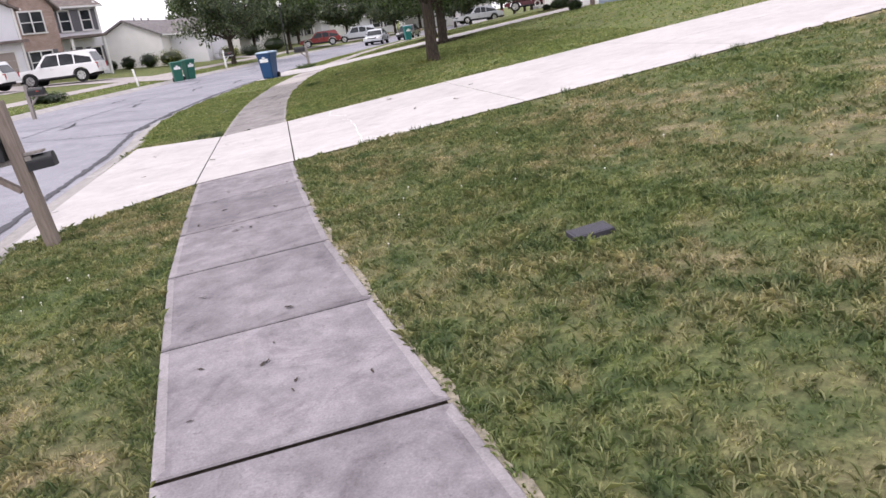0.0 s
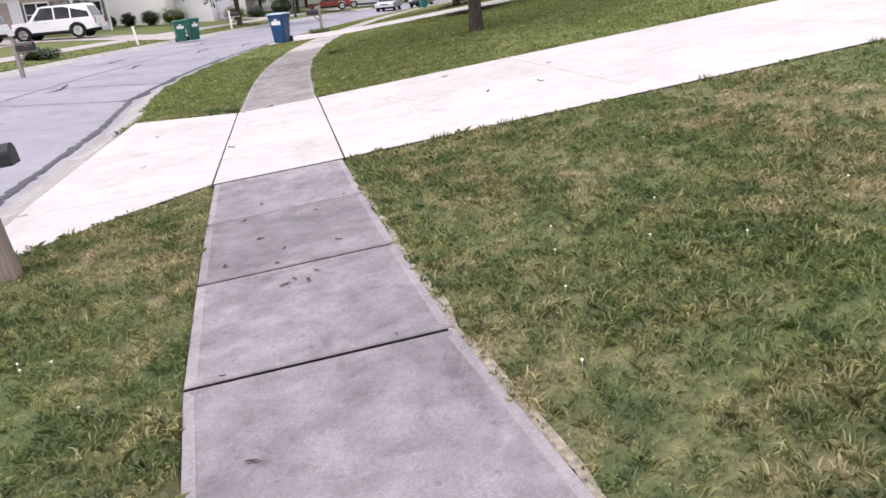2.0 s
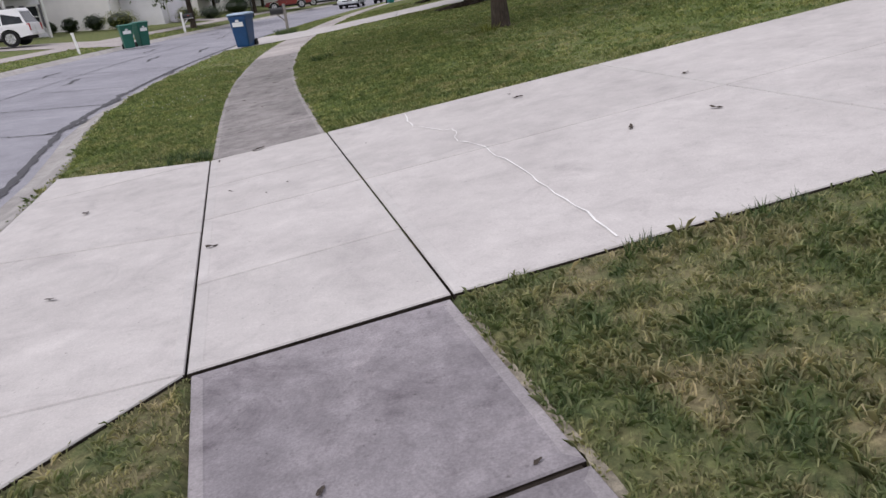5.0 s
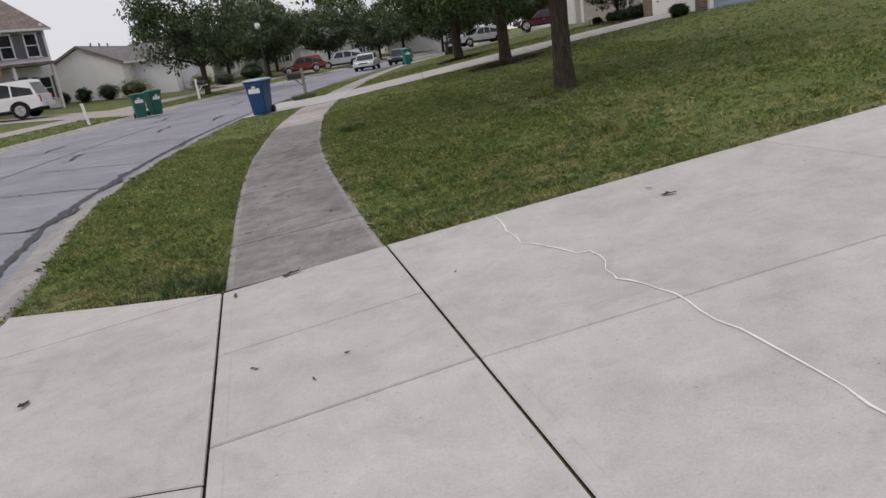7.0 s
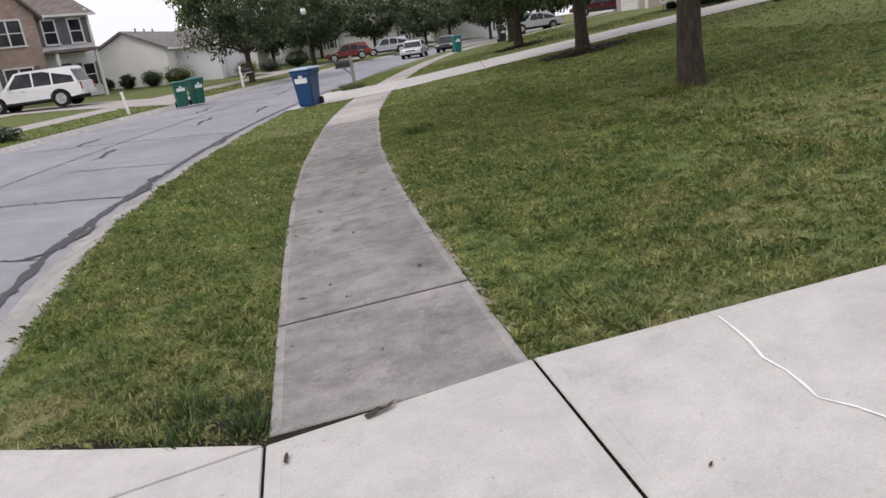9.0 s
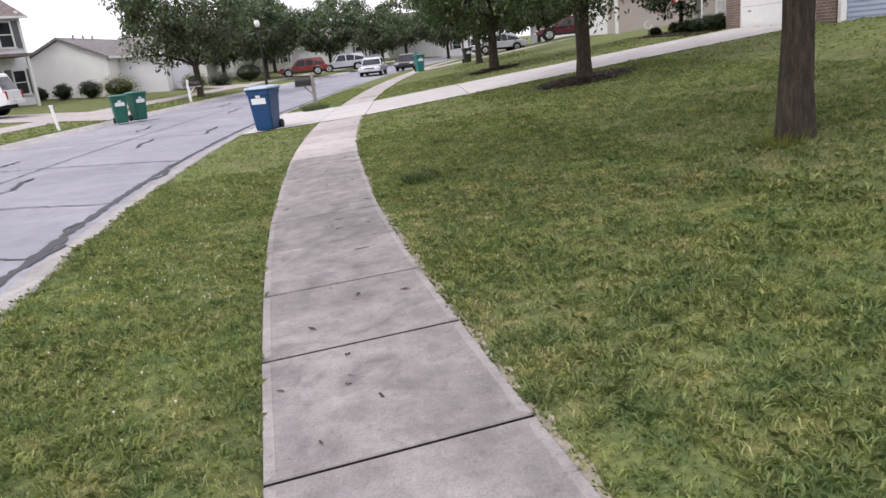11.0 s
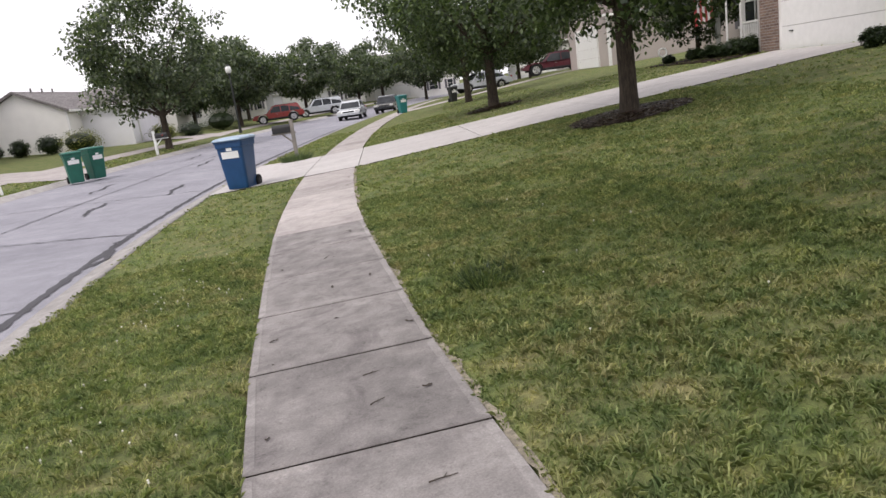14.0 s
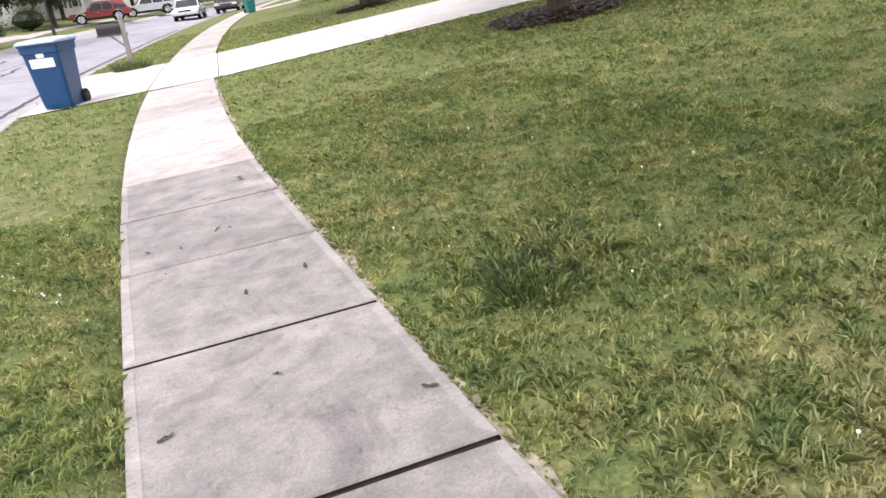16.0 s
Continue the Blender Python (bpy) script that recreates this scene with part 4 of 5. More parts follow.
def tuft(place, r, h, n, seed, label, material=None):
    rng = np.random.RandomState(seed)
    a, q = rng.uniform(0, 6.2832, n), np.sqrt(rng.uniform(0, 1, n)) * r
    x, y = np.cos(a) * q, np.sin(a) * q
    w, hh = 0.006, h * rng.uniform(0.5, 1.1, n)
    t = rng.uniform(0, 6.2832, n)
    v = np.empty((n, 3, 3))
    v[:, 0] = np.stack([x - np.cos(t) * w, y - np.sin(t) * w, 0.1 * x * 0], 1)
    v[:, 1] = np.stack([x + np.cos(t) * w, y + np.sin(t) * w, 0.1 * x * 0], 1)
    v[:, 2] = np.stack([x * 1.5 + rng.normal(0, 0.03, n), y * 1.5 + rng.normal(0, 0.03, n), hh], 1)
    me = quads("grass_tuft", v)
    me.materials.append(material or LEAF)
    ob = new("grass_tuft", me)
    ob.matrix_basis = Matrix.Translation(place)
    return tagged(ob, label, "grass tuft")


tuft(on_land(-3.2, 19.5, -0.01), 0.2, 0.13, 500, 1, "dense dark green tuft of coarse grass in the lawn")
tuft(on_land(-2.95, 19.75, -0.01), 0.14, 0.10, 260, 2, "dark green tuft of coarse grass in the lawn")
tuft(on_land(-2.78, 22.25, -0.01), 0.16, 0.09, 200, 3, "small dark green tuft in the lawn")
for k in range(10):
    rr = random.Random(100 + k)
    u = rr.uniform(0.1, 6)
    p = d1(u, 0)
    tuft(on_land(p.x, p.y - rr.uniform(0.03, 0.1), -0.01), 0.06, rr.uniform(0.05, 0.10), 40, 100 + k, "ragged grass tuft at the driveway's edge")
for k in range(9):
    rr = random.Random(200 + k)
    p = W_FAR.lerp(C_F, rr.uniform(0.05, 0.5))
    tuft(on_land(p.x, p.y + rr.uniform(0.05, 0.4), -0.01), 0.08, rr.uniform(0.08, 0.12), 70, 200 + k, "bright green weed tuft beside the driveway")


def scatter_flowers():
    rng = np.random.RandomState(5)
    spots = []
    for cy, cd, s, n in ((21.0, -1.5, 0.6, 26), (22.0, -1.0, 0.5, 14), (17.6, -1.9, 0.7, 34), (16.6, -1.2, 0.6, 18), (2.6, -1.5, 0.7, 12), (4.3, 2.2, 1.6, 14), (20.6, 1.6, 1.4, 12), (14.5, -1.5, 0.7, 12)):
        for _ in range(n):
            y, d = rng.normal(cy, s), np.clip(rng.normal(cd, s * 0.6), -2.2, 8)
            if abs(d) > 0.7:
                spots.append((float(along(y, d)[0]), float(y)))
    bm = bmesh.new()
    for x, y in spots:
        bmesh.ops.create_icosphere(bm, subdivisions=1, radius=0.0075, matrix=Matrix.Translation(on_land(x, y, 0.03)))
        rod(bm, on_land(x, y, 0), on_land(x, y, 0.027), 0.0015, None, 4)
    me = bpy.data.meshes.new("clover_flowers")
    bm.to_mesh(me)
    bm.free()
    me.materials.append(CLOVER)
    tagged(new("clover_flowers", me), "small white clover flowers dotted in the turf", "clover", kind="stuff")


scatter_flowers()


# ---- mailboxes ----
def letter_box(bm, length, width, height):
    """A domed box lying along x."""
    o = [(-width / 2, 0)] + [(-width / 2 * math.cos(math.pi * i / 10), height * 0.55 + height * 0.45 * math.sin(math.pi * i / 10)) for i in range(11)] + [(width / 2, 0)]
    lo = [bm.verts.new((-length / 2, y, z)) for y, z in o]
    hi = [bm.verts.new((length / 2, y, z)) for y, z in o]
    n = len(o)
    bm.faces.new(lo)
    bm.faces.new(hi[::-1])
    for i in range(n):
        bm.faces.new((lo[i], hi[i], hi[(i + 1) % n], lo[(i + 1) % n]))
    bmesh.ops.recalc_face_normals(bm, faces=bm.faces)
    return bm


def writing(text, size, material, parent, m, name="number"):
    cu = bpy.data.curves.new(name, "FONT")
    cu.body, cu.size, cu.extrude, cu.align_x = text, size, 0.0015, "CENTER"
    tmp = bpy.data.objects.new("tmp_text", cu)
    scene.collection.objects.link(tmp)
    bpy.context.view_layer.update()
    me = bpy.data.meshes.new_from_object(tmp.evaluated_get(bpy.context.evaluated_depsgraph_get()))
    bpy.data.objects.remove(tmp)
    me.materials.clear()
    me.materials.append(material)
    ob = new(name, me)
    ob.matrix_basis = m
    ob.parent = parent
    return tagged(ob, "white painted house number")


def mailbox_near():
    x, y = -3.13, 4.64
    top = empty("mailbox", Matrix.Translation(on_land(x, y)) @ pose(0, 0, 0, 0, -5, 14), "black mailbox numbered 1789 on a leaning weathered wooden post", "mailbox")
    bm = boxed(0, 0, 0.68, 0.12, 0.12, 1.48, 0.008)
    part("post", bm, WOOD, top)
    part("arm", boxed(-0.34, 0, 0.86, 0.92, 0.10, 0.045, 0.005), WOOD_GREY, top)
    bm = bmesh.new()
    m = pose(-0.22, 0, 0.715, 0, 45, 0)
    box(bm, 0, 0, 0, 0.40, 0.085, 0.045, 0.004, m)
    part("brace", bm, WOOD, top)
    bm = letter_box(bmesh.new(), 0.66, 0.22, 0.30)
    bmesh.ops.translate(bm, verts=bm.verts, vec=(-0.41, 0, 0.885))
    case = part("box", bm, BLACK_BOX, top, "black enamelled letter box")
    bm = boxed(-0.56, -0.116, 1.02, 0.13, 0.008, 0.022, 0.002)
    box(bm, -0.49, -0.116, 1.035, 0.035, 0.008, 0.05, 0.002)
    part("flag", bm, RED_FLAG, case, "small red flag")
    writing("1789", 0.10, WHITE_PAINT, case, pose(-0.25, -0.1125, 0.955, 90, 0, 0))
    bm = letter_box(bmesh.new(), 0.26, 0.15, 0.14)
    bmesh.ops.translate(bm, verts=bm.verts, vec=(0.17, 0.02, 0.74))
    part("newspaper_holder", bm, BLACK_BOX, top, "short black plastic newspaper tube")
    part("holder_board", boxed(0.13, 0.02, 0.90, 0.20, 0.13, 0.025, 0.004), WOOD_GREY, top)
    return top


def mailbox_plain(x, y, turn, label, post=WOOD_GREY, h=1.25):
    top = empty("mailbox", Matrix.Translation(on_land(x, y)) @ pose(0, 0, 0, 0, 0, turn), label, "mailbox", "far mailboxes")
    part("post", boxed(0, 0, h / 2 - 0.05, 0.12, 0.12, h + 0.1, 0.008), post, top)
    part("arm", boxed(-0.3, 0, h * 0.66, 0.8, 0.1, 0.05, 0.005), post, top)
    bm = bmesh.new()
    box(bm, 0, 0, 0, 0.42, 0.08, 0.05, 0.004, pose(-0.2, 0, h * 0.53, 0, 45, 0))
    part("brace", bm, post, top)
    bm = letter_box(bmesh.new(), 0.58, 0.22, 0.27)
    bmesh.ops.translate(bm, verts=bm.verts, vec=(-0.36, 0, h * 0.68))
    b = part("box", bm, BLACK_BOX, top, "black domed letter box")
    part("flag", boxed(-0.45, 0.118, h * 0.68 + 0.14, 0.10, 0.008, 0.03), RED_FLAG, b, "small red flag")
    return top


mailbox_near()
mailbox_plain(-6.95, 38.4, 0, "black mailbox on a grey wooden post with grass at its foot")
tuft(on_land(-6.75, 36.6, -0.02), 0.42, 0.30, 900, 31, "shaggy clump of tall grass round a mailbox post", LEAF)
mailbox_plain(-15.9, 52.6, 180, "dark mailbox on a white post by the far curb", WHITE_PAINT)
mailbox_plain(-14.7, 24.5, 180, "black mailbox with flower bed across the street")


# ---- wheeled bins ----
def wheelie(place, turn, plastic, label, h=1.12, w=0.60, depth=0.70, name="wheeled_bin"):
    top = empty(name, Matrix.Translation(place) @ pose(0, 0, 0, 0, 0, turn), label, "bin", "wheeled bins")
    bm = bmesh.new()

    def ring(z, sx, sy, oy=0.0, k=5, r=0.06):
        out = []
        for cx, cy, a0 in ((1, 1, 0), (-1, 1, 90), (-1, -1, 180), (1, -1, 270)):
            for i in range(k):
                a = radians(a0 + 90 * i / (k - 1))
                out.append(bm.verts.new((cx * (sx / 2 - r) + math.cos(a) * r, oy + cy * (sy / 2 - r) + math.sin(a) * r, z)))
        return out
    rs = [ring(0.02, w * 0.74, depth * 0.70), ring(0.10, w * 0.78, depth * 0.74), ring(h * 0.80, w * 0.95, depth * 0.95), ring(h * 0.81, w * 1.01, depth * 1.01), ring(h * 0.90, w * 1.02, depth * 1.02), ring(h * 0.905, w * 1.07, depth * 1.07), ring(h * 0.93, w * 1.07, depth * 1.07)]
    n = len(rs[0])
    bm.faces.new(rs[0][::-1])
    for lo, hi in zip(rs, rs[1:]):
        for i in range(n):
            bm.faces.new((lo[i], lo[(i + 1) % n], hi[(i + 1) % n], hi[i]))
    bm.faces.new(rs[-1])
    body = part("body", bm, plastic, top, "", False)
    bm = bmesh.new()
    rs = [ring(h * 0.932, w * 1.12, depth * 1.14), ring(h * 0.955, w * 1.12, depth * 1.14), ring(h * 0.985, w * 0.98, depth * 1.0), ring(h * 1.0, w * 0.6, depth * 0.6)]
    bm.faces.new(rs[0][::-1])
    for lo, hi in zip(rs, rs[1:]):
        for i in range(n):
            bm.faces.new((lo[i], lo[(i + 1) % n], hi[(i + 1) % n], hi[i]))
    bm.faces.new(rs[-1])
    part("lid", bm, LID_SKY_SHEEN if plastic == BIN_BLUE else plastic, top, "", True)
    bm = rod(bmesh.new(), (-w * 0.4, depth * 0.62, h * 0.90), (w * 0.4, depth * 0.62, h * 0.90), 0.016)
    for s in (-1, 1):
        rod(bm, (s * w * 0.4, depth * 0.45, h * 0.90), (s * w * 0.4, depth * 0.62, h * 0.90), 0.018)
    part("handle", bm, plastic, top)
    for s in (-1, 1):
        bm = rod(bmesh.new(), (s * w * 0.36, depth * 0.40, 0.125), (s * (w * 0.36 + 0.065), depth * 0.40, 0.125), 0.125, None, 20)
        wheel = part("wheel", bm, RUBBER, top, "black rubber wheel")
        part("hub", rod(bmesh.new(), (s * (w * 0.36 + 0.06), depth * 0.40, 0.125), (s * (w * 0.36 + 0.075), depth * 0.40, 0.125), 0.06, None, 12), BLACK_BOX, wheel)
    part("axle", rod(bmesh.new(), (-w * 0.4, depth * 0.40, 0.125), (w * 0.4, depth * 0.40, 0.125), 0.014), CHROME, top)
    tilt = math.degrees(math.atan2(0.105 * depth, 0.70 * h))
    for k, (z, lw, lh) in enumerate(((h * 0.67, w * 0.62, h * 0.13), (h * 0.775, w * 0.2, h * 0.06))):
        fy = -(depth * 0.74 + (depth * 0.21) * (z - 0.10) / (h * 0.80 - 0.10)) / 2 - 0.006
        bm = bmesh.new()
        box(bm, 0, 0, 0, lw, 0.006, lh, 0.0, pose(0, fy, z, tilt, 0, 0))
        part("label_panel", bm, WHITE_PAINT, body, "plain white sticker on the front")
    return top


wheelie(on_land(-7.31, 30.98, 0.012), -14, BIN_BLUE, "blue plastic wheeled recycling bin standing by the curb", 1.2, 0.66, 0.74)
wheelie(on_land(-15.35, 41.2, 0.05), 30, BIN_GREEN, "dark green wheeled bin at the far curb", 1.15)
wheelie(on_land(-14.95, 42.1, 0.05), 50, BIN_GREEN, "dark green wheeled bin beside its twin at the far curb", 1.2)
wheelie(on_land(-14.6, 18.6, 0.0), 60, BIN_GREEN, "green wheeled bin waiting at the far curb", 1.15)
wheelie(on_land(-2.7, 63.0, 0.02), 20, BIN_TEAL, "teal wheeled bin standing far along the street", 1.2)
wheelie(on_land(0.5, 60.0, 0.0), 20, BLACK_BOX, "small black bin on the lawn near the sidewalk", 0.95, 0.5, 0.55)


# ---- small things on the ground ----
def cover_plate():
    x, y = 1.68, 2.1
    top = empty("utility_cover", Matrix.Translation(on_land(x, y, 0.02)) @ pose(0, 0, 0, 0, -6, 12) @ Matrix.Scale(0.75, 4), "dark grey utility cover set in the lawn", "utility cover")
    part("lid", boxed(0, 0, 0.008, 0.29, 0.19, 0.02, 0.006), COVER, top)
    bm = bmesh.new()
    for s in (-1, 1):
        box(bm, s * 0.155, 0, -0.01, 0.02, 0.23, 0.05, 0.003)
        box(bm, 0, s * 0.105, -0.01, 0.29, 0.02, 0.05, 0.003)
    part("rim", bm, COVER, top)


cover_plate()
SAND = plain("sandy_soil", (0.27, 0.24, 0.19), 0.95, 0, 0.5, 25, 0.8, 0.1)
for d, y0, y1, k in ((0.612, -3, 6.5, 1), (0.616, 11.5, 30.4, 2)):
    ribbon("bare_edge", [beside(y0 + (y1 - y0) * i / 24, d) for i in range(25)], 0.05, SAND, "bare sandy soil along the sidewalk edge", "soil", 0.006, 0.02, 70 + k)
tuft(on_land(0.2, 17.55, -0.01), 0.2, 0.2, 160, 77, "yellow-green suckers sprouting at a tree's foot", LEAF_YELLOW)


def dead_leaf_mesh(seed):
    r = random.Random(seed)
    vs = [(0, 0, 0.004)]
    n = 9
    for i in range(n):
        a = 6.2832 * i / n
        q = 0.02 * (0.6 + 0.7 * abs(math.cos(a))) * r.uniform(0.7, 1.2)
        vs.append((math.cos(a) * q * 1.6, math.sin(a) * q * 0.8, r.uniform(0.0, 0.014)))
    me = bpy.data.meshes.new("fallen_leaf")
    me.from_pydata(vs, [], [(0, i + 1, (i + 1) % n + 1) for i in range(n)])
    me.materials.append(LEAF_DEAD)
    return me


LEAF_SHAPES = [dead_leaf_mesh(k) for k in range(3)]


def fallen(x, y, lift, k, s=1.0):
    ob = new("fallen_leaf", LEAF_SHAPES[k % 3])
    ob.matrix_basis = Matrix.Translation(on_land(x, y, lift)) @ pose(0, 0, 0, 0, -4, k * 67) @ Matrix.Scale(s, 4)
    tagged(ob, "curled dry brown leaf lying on concrete", "leaf", "fallen leaves")


rl = random.Random(7)
k_leaf = 0
for y0, y1, n in ((0.5, 6.4, 24), (11.5, 23, 34), (24, 29, 6)):
    for _ in range(n):
        y, d = rl.uniform(y0, y1), rl.uniform(-0.5, 0.52)
        x, yy = beside(y, d)
        fallen(x, yy, 0.017, k_leaf, rl.uniform(0.3, 0.9))
        k_leaf += 1
for x, y, s in ((-0.23, 10.9, 1.5), (-2.92, 11.1, 1.7), (-3.27, 10.85, 0.8), (-2.85, 9.56, 0.6), (-2.36, 9.53, 0.5), (-0.29, 11.15, 0.7), (1.23, 10.3, 1.2), (0.32, 8.94, 1.2), (0.96, 8.95, 1.2), (-2.66, 8.2, 1.2), (-4.12, 9.66, 1.3), (-3.5, 7.72, 1.0), (-1.75, 10.4, 0.4), (-2.5, 9.3, 0.4)):
    fallen(x, y, 0.026, k_leaf, s)
    k_leaf += 1


def twig(y, d, length, turn):
    x, yy = beside(y, d)
    top = bmesh.new()
    limb(top, (-length / 2, 0, 0.006), (length / 2, 0, 0.008), 0.004, 0.002, random.Random(int(y * 10)), 5, 4)
    limb(top, (0, 0, 0.006), (length * 0.2, length * 0.22, 0.008), 0.003, 0.0015, random.Random(3), 5, 3)
    me = bpy.data.meshes.new("twig")
    top.to_mesh(me)
    top.free()
    me.materials.append(LEAF_DEAD)
    ob = new("twig", me)
    ob.matrix_basis = Matrix.Translation(on_land(x, yy, 0.016)) @ pose(0, 0, 0, 0, 0, turn)
    tagged(ob, "short dark twig lying on the sidewalk", "twig", "fallen twigs")


twig(17.8, 0.12, 0.10, 40)
twig(18.2, 0.14, 0.10, 20)
twig(16.9, 0.25, 0.13, 15)
twig(21.6, 0.05, 0.12, 70)


# ---- vehicles ----
def vehicle(place, turn, paint, label, L=5.1, W=2.0, H=1.9, kind="suv", group="parked vehicles"):
    """Front towards -x. Body drawn from its side outline, glazed cabin, wheels, lamps, bumpers."""
    top = empty("car", Matrix.Translation(place) @ pose(0, 0, 0, 0, 0, turn), label, "car", group)
    f, g = -L / 2, L / 2
    wr = 0.42 if kind == "suv" else 0.33
    sill, belt = (0.42 if kind == "suv" else 0.34), H * 0.575
    hood = H * (0.575 if kind == "suv" else 0.56)
    wf, wb = f + L * 0.185, g - L * 0.21

    def arch(cx):
        return [(cx - wr * 1.22 * math.cos(math.pi * i / 8), sill + 0.02 + wr * 1.12 * math.sin(math.pi * i / 8)) for i in range(9)]
    o = [(f + 0.03, sill + 0.06)] + arch(wf) + arch(wb) + [(g - 0.03, sill + 0.1), (g, H * 0.42), (g - 0.03, belt), (f + L * 0.30, belt + 0.02), (f + L * 0.24, hood), (f + 0.12, hood * 0.93), (f, hood * 0.72)]
    bm = prism(bmesh.new(), o, -W / 2, W / 2)
    es = [e for e in bm.edges if abs(e.verts[0].co.y - e.verts[1].co.y) < 0.01 and min(e.verts[0].co.z, e.verts[1].co.z) > sill + wr * 1.2]
    bmesh.ops.bevel(bm, geom=es, offset=0.06, segments=2, affect="EDGES")
    body = part("body", bm, paint, top)
    back = g - (0.12 if kind == "suv" else L * 0.10)
    rear_top = g - (0.42 if kind == "suv" else L * 0.26)
    cab = [(f + L * 0.27, belt), (f + L * 0.40, H - 0.05), (f + L * 0.46, H), (rear_top - 0.1, H), (rear_top, H - 0.06), (back, belt)]
    bm = prism(bmesh.new(), cab, -W * 0.47, W * 0.47)
    for v in bm.verts:
        if v.co.z > belt + 0.1:
            v.co.y *= 0.84
    part("cabin", bm, paint, top)

    def flat(name, quad, side, parent):
        bmq = bmesh.new()
        pts = []
        for x, z in quad:
            k = (z - belt) / (H - 0.05 - belt)
            yy = side * (W * 0.47 * (1 - 0.16 * k) + 0.004)
            pts.append(bmq.verts.new((x, yy, z)))
        ot = [bmq.verts.new((v.co.x, v.co.y - side * 0.02, v.co.z)) for v in pts]
        bmq.faces.new(pts if side < 0 else pts[::-1])
        for i in range(len(pts)):
            j = (i + 1) % len(pts)
            bmq.faces.new((pts[i], ot[i], ot[j], pts[j]))
        return part(name, bmq, GLASS, parent)
    z0, z1 = belt + 0.04, H - 0.11
    a0, a1 = f + L * 0.315, f + L * 0.42
    b = rear_top - 0.05
    third = (b - a1) / 3
    for s in (-1, 1):
        flat("side_window", [(a0, z0), (a1 + third * 0.8, z0), (a1 + third * 0.8, z1), (a1, z1)], s, body)
        flat("side_window", [(a1 + third * 0.9, z0), (a1 + third * 1.9, z0), (a1 + third * 1.9, z1), (a1 + third * 0.9, z1)], s, body)
        flat("side_window", [(a1 + third * 2.0, z0), (back - 0.16, z0), (b, z1), (a1 + third * 2.0, z1)], s, body)
    for (x0, zz0), (x1, zz1), nrm in (((f + L * 0.28, belt + 0.06), (f + L * 0.392, H - 0.1), -1), ((back - 0.01, belt + 0.06), (rear_top + 0.01, H - 0.12), 1)):
        bm = bmesh.new()
        vs = []
        for x, z, hw in ((x0, zz0, W * 0.43), (x1, zz1, W * 0.37)):
            for s in (-1, 1):
                vs.append(bm.verts.new((x + nrm * 0.012, s * hw, z)))
        bm.faces.new((vs[0], vs[1], vs[3], vs[2]))
        part("windscreen" if nrm < 0 else "rear_window", bm, GLASS, top)
    for cx in (wf, wb):
        for s in (-1, 1):
            bm = rod(bmesh.new(), (cx, s * (W / 2 - 0.22), wr), (cx, s * (W / 2 + 0.005), wr), wr, None, 24)
            wheel = part("wheel", bm, RUBBER, top, "black tyre")
            bm = rod(bmesh.new(), (cx, s * (W / 2), wr), (cx, s * (W / 2 + 0.015), wr), wr * 0.64, None, 16)
            for j in range(5):
                a = 6.2832 * j / 5
                rod(bm, (cx, s * (W / 2 + 0.02), wr), (cx + math.cos(a) * wr * 0.6, s * (W / 2 + 0.02), wr + math.sin(a) * wr * 0.6), 0.03, 0.04, 6)
            part("rim", bm, CHROME, wheel, "bright alloy rim")
    part("bumper", boxed(f + 0.02, 0, sill + 0.16, 0.16, W * 0.96, 0.22, 0.05), paint, top)
    part("bumper", boxed(g - 0.02, 0, sill + 0.18, 0.16, W * 0.96, 0.22, 0.05), paint, top)
    part("grille", boxed(f + 0.02, 0, hood * 0.74, 0.08, W * 0.5, 0.2, 0.02), BLACK_BOX, top)
    for s in (-1, 1):
        part("headlight", boxed(f + 0.06, s * W * 0.39, hood * 0.80, 0.16, W * 0.17, 0.17, 0.03), LAMP_CLEAR, top)
        part("tail_light", boxed(g - 0.05, s * W * 0.455, belt * 0.83, 0.12, 0.16, 0.36, 0.02), LAMP_RED, top)
        part("mirror", boxed(f + L * 0.335, s * (W / 2 + 0.08), belt + 0.1, 0.12, 0.2, 0.15, 0.03), paint, top)
        part("handle", boxed(f + L * 0.47, s * (W / 2 + 0.012), belt * 0.88, 0.16, 0.03, 0.03, 0.008), CHROME, top)
        part("sill_trim", boxed(0, s * (W / 2 - 0.02), sill + 0.02, L * 0.44, 0.08, 0.1, 0.02), BLACK_BOX, top)
    if kind == "suv":
        for s in (-1, 1):
            part("roof_rail", rod(bmesh.new(), (f + L * 0.46, s * W * 0.34, H + 0.015), (rear_top - 0.1, s * W * 0.34, H + 0.015), 0.02), BLACK_BOX, top)
    part("underbody", boxed(0, 0, sill - 0.03, L * 0.9, W * 0.8, 0.16), RUBBER, top)
    return top


def parked(x, y):
    return on_land(x, y, 0.03)


vehicle(parked(-24.2, 45.0), 8, CAR_WHITE, "large white four-door utility vehicle parked on a driveway", 5.2, 2.0, 1.92)
vehicle(parked(-27.0, 40.1), 8, CAR_WHITE, "white utility vehicle parked in front of a house", 4.7, 1.9, 1.68)
vehicle(on_land(-6.6, 74.5, 0.0), 84, CAR_SILVER, "pale silver car standing in the street", 4.6, 1.85, 1.5, "saloon")
vehicle(parked(-13.8, 82.5), 10, CAR_RED, "bright red car parked on a far driveway", 4.6, 1.85, 1.6, "suv")
vehicle(parked(-10.8, 92), 10, CAR_SILVER, "silver pickup-sized vehicle parked at a far house", 5.2, 2.0, 1.8, "suv")
